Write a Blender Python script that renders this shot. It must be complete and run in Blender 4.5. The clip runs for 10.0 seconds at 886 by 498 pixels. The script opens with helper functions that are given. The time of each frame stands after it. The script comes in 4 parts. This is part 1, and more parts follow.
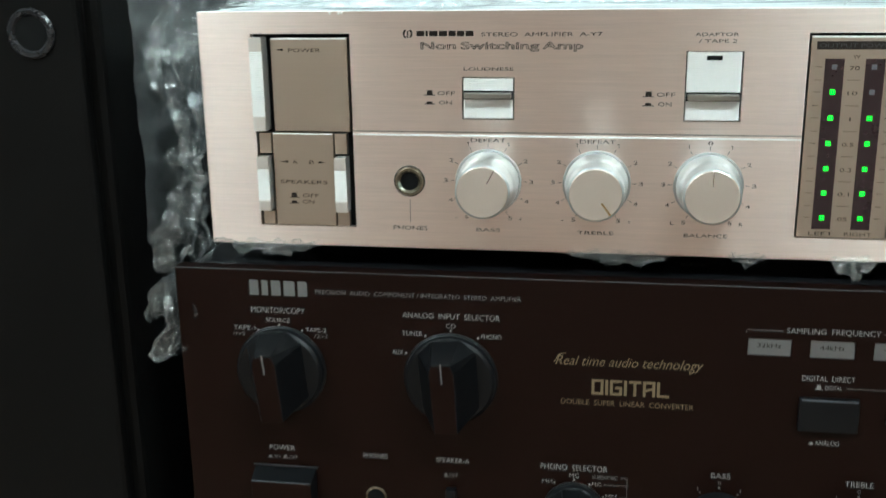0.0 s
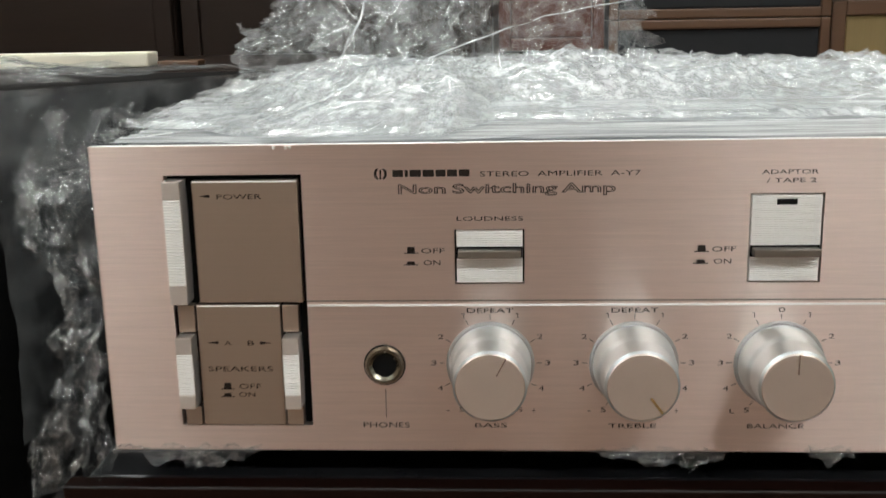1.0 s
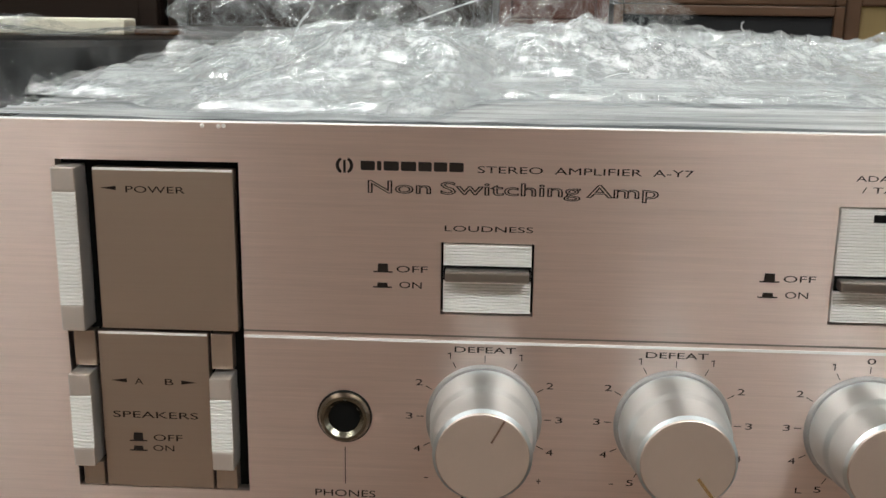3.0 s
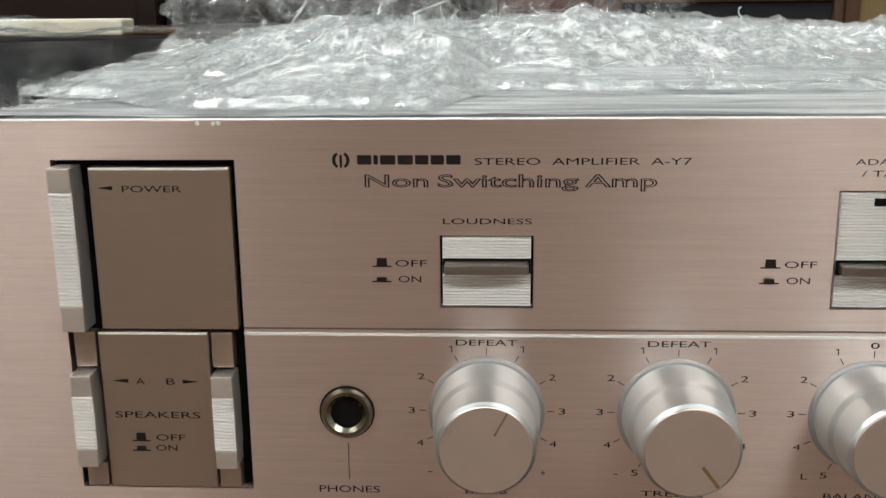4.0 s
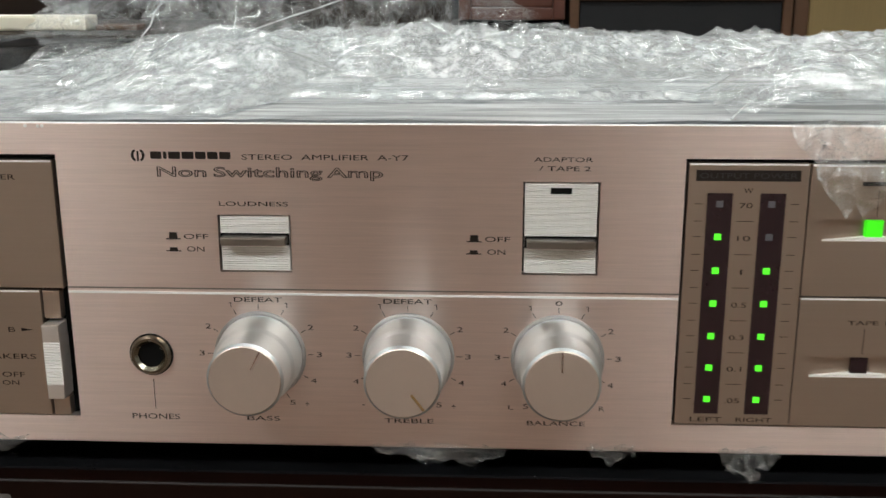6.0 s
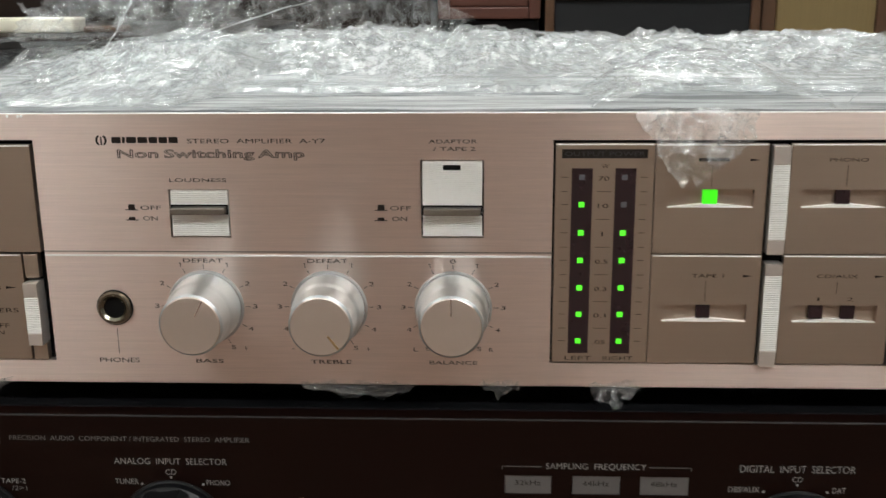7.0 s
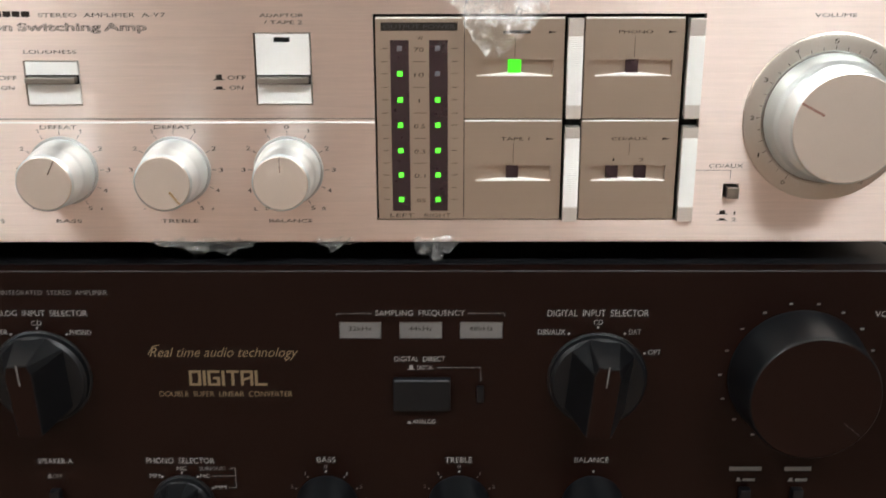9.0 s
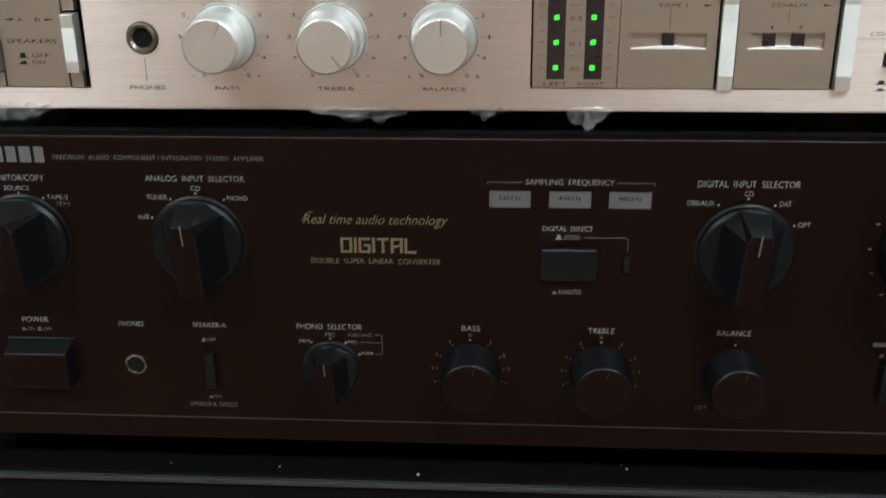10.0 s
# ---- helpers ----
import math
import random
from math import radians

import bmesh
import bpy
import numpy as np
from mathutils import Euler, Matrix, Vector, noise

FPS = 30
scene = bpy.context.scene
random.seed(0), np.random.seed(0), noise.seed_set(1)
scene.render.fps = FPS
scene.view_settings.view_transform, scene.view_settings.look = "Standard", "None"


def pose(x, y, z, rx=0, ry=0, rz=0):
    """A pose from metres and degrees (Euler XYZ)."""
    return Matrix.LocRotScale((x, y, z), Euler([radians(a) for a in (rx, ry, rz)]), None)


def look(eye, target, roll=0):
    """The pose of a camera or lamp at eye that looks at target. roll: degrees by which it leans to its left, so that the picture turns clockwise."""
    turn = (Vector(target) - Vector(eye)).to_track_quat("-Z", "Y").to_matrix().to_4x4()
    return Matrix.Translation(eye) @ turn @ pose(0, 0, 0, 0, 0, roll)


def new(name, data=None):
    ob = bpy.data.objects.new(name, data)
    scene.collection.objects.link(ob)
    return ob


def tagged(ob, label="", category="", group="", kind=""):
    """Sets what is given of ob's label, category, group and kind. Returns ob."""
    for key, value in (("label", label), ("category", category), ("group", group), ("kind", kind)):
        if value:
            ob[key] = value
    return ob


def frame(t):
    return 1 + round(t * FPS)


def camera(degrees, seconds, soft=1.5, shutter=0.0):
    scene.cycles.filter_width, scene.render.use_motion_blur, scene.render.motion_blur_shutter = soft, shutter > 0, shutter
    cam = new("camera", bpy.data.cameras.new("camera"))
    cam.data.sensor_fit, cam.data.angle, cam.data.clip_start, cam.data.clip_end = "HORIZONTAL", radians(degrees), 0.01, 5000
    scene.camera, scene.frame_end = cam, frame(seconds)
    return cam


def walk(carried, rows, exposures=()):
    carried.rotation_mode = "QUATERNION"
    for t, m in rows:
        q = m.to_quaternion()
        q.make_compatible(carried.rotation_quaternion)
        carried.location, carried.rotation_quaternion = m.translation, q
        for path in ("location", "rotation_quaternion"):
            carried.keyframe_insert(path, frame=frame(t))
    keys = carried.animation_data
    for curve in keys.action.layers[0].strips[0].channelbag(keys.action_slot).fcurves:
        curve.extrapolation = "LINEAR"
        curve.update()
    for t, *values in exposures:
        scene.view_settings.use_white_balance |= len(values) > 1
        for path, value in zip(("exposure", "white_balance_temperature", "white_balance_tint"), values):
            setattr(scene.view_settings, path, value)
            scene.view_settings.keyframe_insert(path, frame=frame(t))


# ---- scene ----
cam = camera(46.39, 10.0, shutter=0.3)
PATH = [
    (0, (0.02300, -0.02394, 1.11704), (-0.13716, 0.92589, 0.84841), -0.829),
    (0.5, (0.00950, 0.02836, 1.12541), (-0.11079, 0.98843, 0.87284), -0.365),
    (1, (-0.02001, 0.07555, 1.13524), (-0.07506, 1.04779, 0.90780), -1.101),
    (1.5, (-0.01545, 0.12097, 1.13008), (-0.07371, 1.09380, 0.90602), 0.718),
    (2, (-0.02835, 0.13729, 1.13118), (-0.06823, 1.10718, 0.89096), 1.390),
    (2.5, (-0.02370, 0.14363, 1.12659), (-0.06638, 1.11333, 0.88607), 1.380),
    (4, (-0.02101, 0.14689, 1.12609), (-0.07204, 1.11391, 0.87655), -0.571),
    (4.5, (-0.01653, 0.14583, 1.12391), (-0.06674, 1.11384, 0.87810), -0.432),
    (5, (-0.00106, 0.13536, 1.12473), (-0.05462, 1.10328, 0.87925), -0.109),
    (5.5, (0.02180, 0.11760, 1.13078), (-0.02651, 1.08345, 0.87621), -0.039),
    (7, (0.06822, 0.03770, 1.14153), (0.02421, 1.00243, 0.88200), -0.471),
    (7.5, (0.08611, 0.02134, 1.14141), (0.05670, 0.98571, 0.87848), -0.659),
    (8, (0.09726, 0.01461, 1.13564), (0.09885, 0.97767, 0.86634), -0.276),
    (8.5, (0.11149, 0.00604, 1.13183), (0.12412, 0.96600, 0.85198), 0.131),
    (9, (0.11362, -0.00455, 1.12347), (0.10825, 0.94683, 0.81549), -0.137),
    (9.5, (0.09732, -0.01120, 1.12023), (0.04305, 0.92454, 0.77173), -0.762),
    (10, (0.07999, -0.01824, 1.10171), (0.01963, 0.91083, 0.73676), -0.551),
]
EXPO = [(0.0, 0.66, 5650, -6), (0.5, 0.42, 6200, 3), (1.0, 0.0, 6500, 10), (1.5, -0.48, 6500, 10), (2.0, -0.15, 6500, 10), (4.5, -0.12, 6500, 10), (5.5, -0.15, 6500, 10), (7.0, -0.08, 6500, 10), (7.5, 0.08, 6500, 10), (8.5, 0.37, 6500, 11), (9.0, 0.74, 6300, 9), (9.5, 0.61, 6000, 3), (10.0, 0.54, 5800, 0)]
walk(cam, [(t, look(eye, target, roll)) for t, eye, target, roll in PATH], EXPO)

# ---- world and room light ----
world = bpy.data.worlds.new("world")
scene.world = world
world.use_nodes = True
world.node_tree.nodes["Background"].inputs[0].default_value = (0.02, 0.02, 0.022, 1)
world.node_tree.nodes["Background"].inputs[1].default_value = 0.3
LAMP = 43.0


# ---- materials ----
def mat(name, base, rough=0.5, metal=0.0, vary=0.12, scale=(60, 60, 60), bump=0.0, spec=0.5, coat=0.0, rvary=0.1, fine=(900, 900, 900), brushed=0.0):
    """A surface with grain and stains at two scales, over coordinates in metres."""
    m = bpy.data.materials.new(name)
    m.use_nodes = True
    nt = m.node_tree
    b = nt.nodes["Principled BSDF"]
    b.inputs["Metallic"].default_value = metal
    b.inputs["Specular IOR Level"].default_value = spec
    b.inputs["Coat Weight"].default_value = coat
    tc = nt.nodes.new("ShaderNodeTexCoord")

    def grain(sc, detail):
        mp = nt.nodes.new("ShaderNodeMapping")
        mp.inputs["Scale"].default_value = sc
        nz = nt.nodes.new("ShaderNodeTexNoise")
        nz.inputs["Scale"].default_value = 1.0
        nz.inputs["Detail"].default_value = detail
        nt.links.new(tc.outputs["Object"], mp.inputs[0])
        nt.links.new(mp.outputs[0], nz.inputs["Vector"])
        return nz.outputs["Fac"]

    big, small = grain(scale, 3.0), grain(fine, 2.0)
    mix = nt.nodes.new("ShaderNodeMix")
    mix.data_type = "RGBA"
    lo = [c * (1 - vary) for c in base]
    hi = [min(1.0, c * (1 + vary)) for c in base]
    mix.inputs[6].default_value, mix.inputs[7].default_value = (*lo, 1), (*hi, 1)
    add = nt.nodes.new("ShaderNodeMath")
    add.operation = "MULTIPLY_ADD"
    nt.links.new(big, add.inputs[0])
    add.inputs[1].default_value = 0.55
    half = nt.nodes.new("ShaderNodeMath")
    half.operation = "MULTIPLY"
    nt.links.new(small, half.inputs[0])
    half.inputs[1].default_value = 0.45
    nt.links.new(half.outputs[0], add.inputs[2])
    nt.links.new(add.outputs[0], mix.inputs[0])
    nt.links.new(mix.outputs[2], b.inputs["Base Color"])
    rr = nt.nodes.new("ShaderNodeMapRange")
    rr.inputs["To Min"].default_value, rr.inputs["To Max"].default_value = max(0.02, rough - rvary), min(1.0, rough + rvary)
    nt.links.new(add.outputs[0], rr.inputs[0])
    nt.links.new(rr.outputs[0], b.inputs["Roughness"])
    if brushed:
        # scratches run along x, so the gloss spreads upright
        up = nt.nodes.new("ShaderNodeCombineXYZ")
        up.inputs[2].default_value = 1.0
        b.inputs["Anisotropic"].default_value = brushed
        nt.links.new(up.outputs[0], b.inputs["Tangent"])
    if bump:
        bp = nt.nodes.new("ShaderNodeBump")
        bp.inputs["Strength"].default_value = bump
        bp.inputs["Distance"].default_value = 0.0002
        nt.links.new(small, bp.inputs["Height"])
        nt.links.new(bp.outputs[0], b.inputs["Normal"])
    return m


def glow(name, colour, strength):
    m = bpy.data.materials.new(name)
    m.use_nodes = True
    b = m.node_tree.nodes["Principled BSDF"]
    b.inputs["Base Color"].default_value = (*[c * 0.5 for c in colour], 1)
    b.inputs["Emission Color"].default_value = (*colour, 1)
    b.inputs["Emission Strength"].default_value = strength
    return m


def film_material(name, low, high, scale, white=0.35, rough=0.16, crease=0.3, cells=120.0, bump=0.6, soft=0.66, deep=1.0):
    """Clear cling film: mostly see-through, milky where it lies in many layers, creased, with sharp gloss."""
    m = bpy.data.materials.new(name)
    m.use_nodes = True
    nt = m.node_tree
    nt.nodes.remove(nt.nodes["Principled BSDF"])
    out = nt.nodes["Material Output"]
    tr, gl, df = (nt.nodes.new("ShaderNodeBsdf" + k) for k in ("Transparent", "Glossy", "Diffuse"))
    tl = nt.nodes.new("ShaderNodeBsdfTranslucent")
    tr.inputs[0].default_value = (0.97, 0.98, 0.98, 1)
    gl.inputs["Color"].default_value = (0.96, 0.97, 0.98, 1)
    gl.inputs["Roughness"].default_value = rough
    df.inputs[0].default_value = (0.87, 0.885, 0.89, 1)
    tl.inputs[0].default_value = (0.78, 0.80, 0.815, 1)
    milk, body, mix = (nt.nodes.new("ShaderNodeMixShader") for _ in range(3))
    milk.inputs[0].default_value = 0.4
    nt.links.new(df.outputs[0], milk.inputs[1])
    nt.links.new(tl.outputs[0], milk.inputs[2])
    body.inputs[0].default_value = white
    nt.links.new(gl.outputs[0], body.inputs[1])
    nt.links.new(milk.outputs[0], body.inputs[2])
    tc = nt.nodes.new("ShaderNodeTexCoord")

    def math_node(op, a, b):
        n = nt.nodes.new("ShaderNodeMath")
        n.operation = op
        for k, v in enumerate((a, b)):
            if isinstance(v, float):
                n.inputs[k].default_value = v
            else:
                nt.links.new(v, n.inputs[k])
        return n.outputs[0]

    def ranged(v, f0, f1, t0, t1):
        n = nt.nodes.new("ShaderNodeMapRange")
        for k, x in zip(("From Min", "From Max", "To Min", "To Max"), (f0, f1, t0, t1)):
            n.inputs[k].default_value = x
        nt.links.new(v, n.inputs[0])
        return n.outputs[0]

    mp = nt.nodes.new("ShaderNodeMapping")
    mp.inputs["Scale"].default_value = scale
    nz = nt.nodes.new("ShaderNodeTexNoise")
    nz.inputs["Scale"].default_value, nz.inputs["Detail"].default_value, nz.inputs["Roughness"].default_value = 1.0, 6.0, soft
    nt.links.new(tc.outputs["Object"], mp.inputs[0])
    nt.links.new(mp.outputs[0], nz.inputs["Vector"])
    cloud = ranged(nz.outputs["Fac"], 0.40, 0.62, low, high)
    # folded creases: the edges of warped cells at two sizes
    flat = nt.nodes.new("ShaderNodeMapping")
    flat.inputs["Scale"].default_value = (1.0, deep, 1.0)
    nt.links.new(tc.outputs["Object"], flat.inputs[0])
    warp = nt.nodes.new("ShaderNodeTexNoise")
    warp.inputs["Scale"].default_value, warp.inputs["Detail"].default_value = 55.0, 3.0
    nt.links.new(flat.outputs[0], warp.inputs["Vector"])
    push = nt.nodes.new("ShaderNodeVectorMath")
    push.operation = "MULTIPLY_ADD"
    push.inputs[1].default_value = (0.022, 0.022, 0.022)
    nt.links.new(warp.outputs["Color"], push.inputs[0])
    nt.links.new(flat.outputs[0], push.inputs[2])
    lines, heights = [], []
    for k in (1.0, 2.7):
        edge = nt.nodes.new("ShaderNodeTexVoronoi")
        edge.feature = "DISTANCE_TO_EDGE"
        edge.inputs["Scale"].default_value = cells * k
        nt.links.new(push.outputs[0], edge.inputs["Vector"])
        lines.append(ranged(edge.outputs["Distance"], 0.0, 0.07, 1.0, 0.0))
        cell = nt.nodes.new("ShaderNodeTexVoronoi")
        cell.inputs["Scale"].default_value = cells * k
        nt.links.new(push.outputs[0], cell.inputs["Vector"])
        heights.append(math_node("MULTIPLY", cell.outputs["Distance"], 1.0 / k))
    line = math_node("MULTIPLY", math_node("MAXIMUM", lines[0], math_node("MULTIPLY", lines[1], 0.6)), crease)
    fac = math_node("MINIMUM", math_node("ADD", cloud, line), 0.97)
    nt.links.new(fac, mix.inputs[0])
    bp = nt.nodes.new("ShaderNodeBump")
    bp.inputs["Strength"].default_value, bp.inputs["Distance"].default_value = bump, 0.006
    grit = nt.nodes.new("ShaderNodeTexNoise")
    grit.inputs["Scale"].default_value, grit.inputs["Detail"].default_value, grit.inputs["Roughness"].default_value = cells * 1.6, 6.0, 0.7
    nt.links.new(push.outputs[0], grit.inputs["Vector"])
    nt.links.new(math_node("ADD", math_node("MULTIPLY", math_node("ADD", heights[0], heights[1]), 0.45), grit.outputs["Fac"]), bp.inputs["Height"])
    for n in (gl, df):
        nt.links.new(bp.outputs[0], n.inputs["Normal"])
    nt.links.new(tr.outputs[0], mix.inputs[1])
    nt.links.new(body.outputs[0], mix.inputs[2])
    nt.links.new(mix.outputs[0], out.inputs[0])
    return m


BRUSH = dict(scale=(12, 12, 1700), fine=(60, 60, 7000))
M_PLATE = mat("brushed_silver_aluminium", (0.79, 0.655, 0.60), 0.325, 0.95, 0.20, bump=0.12, rvary=0.04, brushed=0.95, scale=(26, 26, 1300), fine=(110, 110, 5200))
M_CHAMP = mat("champagne_anodised_plate", (0.435, 0.35, 0.285), 0.33, 0.92, 0.06, bump=0.16, rvary=0.04, brushed=0.6, **BRUSH)
M_KNOB = mat("satin_turned_aluminium", (0.77, 0.84, 0.86), 0.40, 1.0, 0.04, scale=(300, 300, 300), rvary=0.04)
M_FACE = mat("satin_knob_face", (0.76, 0.68, 0.62), 0.42, 0.95, 0.04, scale=(200, 200, 200), rvary=0.04)
M_DIAL = mat("dull_silver_dial", (0.56, 0.51, 0.46), 0.36, 0.95, 0.06, scale=(200, 200, 200), rvary=0.04)
# whitened, less metallic silver: light caught by ribs and edges is in its colour
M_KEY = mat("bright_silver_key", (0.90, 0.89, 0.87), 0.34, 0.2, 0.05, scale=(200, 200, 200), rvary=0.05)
M_KEYB = mat("silver_key_body", (0.72, 0.67, 0.63), 0.36, 0.8, 0.05, scale=(200, 200, 200), rvary=0.05)
# bronze tone with shade put into the colour, for ledges, switch and grooves
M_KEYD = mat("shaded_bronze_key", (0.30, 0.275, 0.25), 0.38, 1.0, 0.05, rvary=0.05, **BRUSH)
M_GAP = mat("black_recess_plastic", (0.004, 0.004, 0.004), 0.7, 0.0, 0.3, spec=0.1)
M_INK = mat("dark_brown_print", (0.018, 0.013, 0.011), 0.6, 0.0, 0.2, spec=0.15)
M_WINE = mat("dark_wine_meter_window", (0.020, 0.009, 0.011), 0.22, 0.0, 0.3)
M_LEDOFF = mat("unlit_grey_lamp", (0.10, 0.10, 0.11), 0.35, 0.0, 0.1)
M_LED = glow("green_lamp", (0.10, 1.0, 0.03), 0.95)
M_LEDBIG = glow("bright_green_lamp", (0.06, 1.0, 0.01), 0.72)
M_NICKEL = mat("dark_nickel", (0.22, 0.20, 0.155), 0.25, 1.0, 0.1, scale=(400, 400, 400))
M_AMBER = mat("amber_pointer", (0.62, 0.46, 0.24), 0.25, 0.9, 0.1)
M_GROOVE = mat("cut_pointer_groove", (0.66, 0.58, 0.54), 0.22, 1.0, 0.1)
M_FLANGE = mat("dull_knob_flange", (0.46, 0.46, 0.46), 0.5, 0.9, 0.05, scale=(300, 300, 300), rvary=0.04)
M_ROSE = mat("rosy_pointer", (0.30, 0.16, 0.13), 0.4, 0.4, 0.1)
M_CASE = mat("grey_painted_steel", (0.085, 0.092, 0.097), 0.35, 0.3, 0.10)
M_BLACK = mat("black_brushed_panel", (0.0066, 0.0023, 0.0016), 0.34, 0.0, 0.3, bump=0.05, spec=0.13, **BRUSH)
M_BLACKK = mat("satin_black_knob", (0.0026, 0.0028, 0.0036), 0.40, 0.0, 0.15, spec=0.26, rvary=0.04)
M_BLACKT = mat("black_top_steel", (0.006, 0.006, 0.007), 0.30, 0.0, 0.2, spec=0.5, bump=0.1)
M_RIM = mat("dull_black_edge", (0.035, 0.035, 0.037), 0.35, 0.2, 0.5, scale=(25, 300, 300))
M_EDGE = mat("worn_black_edge", (0.012, 0.012, 0.014), 0.28, 0.0, 0.3, spec=0.45, scale=(40, 300, 300))
# bluish ceiling light on the black keys' top edges, put into a colour
M_KEYTOP = mat("bluish_lit_edge", (0.045, 0.05, 0.058), 0.3, 0.0, 0.4, spec=0.6, scale=(60, 300, 300))
M_PRINT = mat("grey_white_print", (0.20, 0.19, 0.183), 0.6, 0.0, 0.15)
M_DIM = mat("dim_grey_print", (0.105, 0.099, 0.095), 0.6, 0.0, 0.2)
M_GOLD = mat("gold_print", (0.145, 0.105, 0.06), 0.5, 0.2, 0.15)
M_CLEARW = mat("frosted_indicator_window", (0.095, 0.088, 0.086), 0.35, 0.0, 0.2, scale=(300, 300, 500))
M_SPK = mat("black_vinyl_cabinet", (0.0030, 0.0027, 0.0026), 0.48, 0.0, 0.3, bump=0.3, spec=0.10)
M_WALNUT = mat("walnut_veneer", (0.085, 0.042, 0.021), 0.42, 0.0, 0.35, scale=(3, 3, 60), fine=(20, 20, 500))
M_DARKW = mat("dark_stained_wood", (0.014, 0.008, 0.0055), 0.5, 0.0, 0.35, spec=0.2, scale=(3, 3, 60), fine=(20, 20, 500))
M_REDW = mat("reddish_mahogany", (0.085, 0.030, 0.020), 0.40, 0.0, 0.3, scale=(3, 3, 60), fine=(20, 20, 500))
M_CLOTHD = mat("charcoal_grille_cloth", (0.0085, 0.0088, 0.0105), 0.9, 0.0, 0.3, fine=(1400, 1400, 1400))
M_CLOTHT = mat("tan_grille_cloth", (0.21, 0.150, 0.065), 0.9, 0.0, 0.22, scale=(500, 500, 12), fine=(1200, 1200, 1200))
M_CREAM = mat("cream_plastic", (0.72, 0.68, 0.56), 0.45, 0.0, 0.06)
M_WALLP = mat("warm_plaster", (0.36, 0.30, 0.265), 0.85, 0.0, 0.12, scale=(4, 4, 4), bump=0.2)
M_CEIL = mat("white_ceiling_paint", (0.78, 0.77, 0.75), 0.9, 0.0, 0.03, scale=(3, 3, 3))
M_FLOOR = mat("red_brown_floor_boards", (0.21, 0.14, 0.10), 0.45, 0.0, 0.25, scale=(30, 2, 2), fine=(300, 12, 12))
M_TUBE = glow("lamp_diffuser", (0.96, 1.0, 0.97), LAMP)
M_WHITE = mat("white_enamel", (0.78, 0.78, 0.77), 0.4, 0.0, 0.05)
F_FLAT = film_material("stretched_film", 0.42, 0.985, (9, 150, 150), 0.72, 0.24, 0.0, 60.0, 0.10)
F_CRUMP = film_material("crumpled_film", 0.20, 0.97, (190, 60, 190), 0.68, 0.10, 0.22, 330.0, 0.34, 0.70, 0.45)
F_MILK = film_material("milky_film", 0.35, 0.85, (60, 120, 60), 0.85, 0.3, 0.1, 90.0, 0.2)
F_LOOSE = film_material("loose_film", 0.03, 0.50, (130, 50, 130), 0.42, 0.08, 0.26, 260.0, 0.25, 0.66, 0.45)
F_CLEAR = film_material("clear_film", 0.02, 0.32, (90, 30, 90), 0.45, 0.09, 0.26, 140.0, 0.3, 0.62, 0.4)
F_SIDE = film_material("hazy_film", 0.12, 0.34, (30, 30, 60), 0.45, 0.25, 0.08, 40.0, 0.3)
F_DRAPE = film_material("hanging_film", 0.0, 0.20, (150, 150, 60), 0.30, 0.07, 0.22, 150.0, 0.4, 0.62)
F_LINE = mat("white_fold", (0.80, 0.82, 0.84), 0.25, 0.0, 0.1)
F_SCRAP = film_material("wispy_film", 0.0, 0.20, (500, 500, 300), 0.35, 0.07, 0.22, 420.0, 0.45)
F_FLAP = film_material("gathered_film", 0.02, 0.40, (160, 160, 120), 0.45, 0.08, 0.34, 210.0, 0.32)


# ---- mesh builders ----
ORIGIN = {}


def thing(name, at, label, category, group="", kind=""):
    """An Empty at a thing's base, which its parts hang from."""
    ob = new(name)
    ob.location = at
    ORIGIN[ob.name] = Vector(at)
    return tagged(ob, label, category, group, kind)


def part(name, bm, material, parent=None, label="", smooth=None):
    """Links a bmesh in world metres as one mesh under a thing or a part."""
    if parent is not None:
        org = ORIGIN[parent.name]
        bmesh.ops.translate(bm, verts=bm.verts, vec=-org)
    me = bpy.data.meshes.new(name)
    bm.to_mesh(me)
    bm.free()
    me.materials.append(material)
    if smooth is not None:
        me.polygons.foreach_set("use_smooth", [True] * len(me.polygons))
        if smooth:
            me.set_sharp_from_angle(angle=radians(smooth))
    ob = new(name, me)
    if parent is not None:
        ob.parent = parent
        ORIGIN[ob.name] = org
    if label:
        ob["label"] = label
    return ob


def solo(name, bm, material, at, label, category, group="", kind="", smooth=None):
    """A thing of one mesh, with its origin at a given place."""
    bmesh.ops.translate(bm, verts=bm.verts, vec=-Vector(at))
    ob = part(name, bm, material, smooth=smooth)
    ob.location = at
    ORIGIN[ob.name] = Vector(at)
    return tagged(ob, label, category, group, kind)


def box(lo, hi, bevel=0.0, seg=2):
    bm = bmesh.new()
    bmesh.ops.create_cube(bm, size=1.0)
    size = Vector(hi) - Vector(lo)
    bmesh.ops.scale(bm, verts=bm.verts, vec=size)
    bmesh.ops.translate(bm, verts=bm.verts, vec=(Vector(hi) + Vector(lo)) / 2)
    if bevel:
        bmesh.ops.bevel(bm, geom=bm.edges[:], offset=bevel, segments=seg, affect="EDGES", profile=0.6)
    return bm


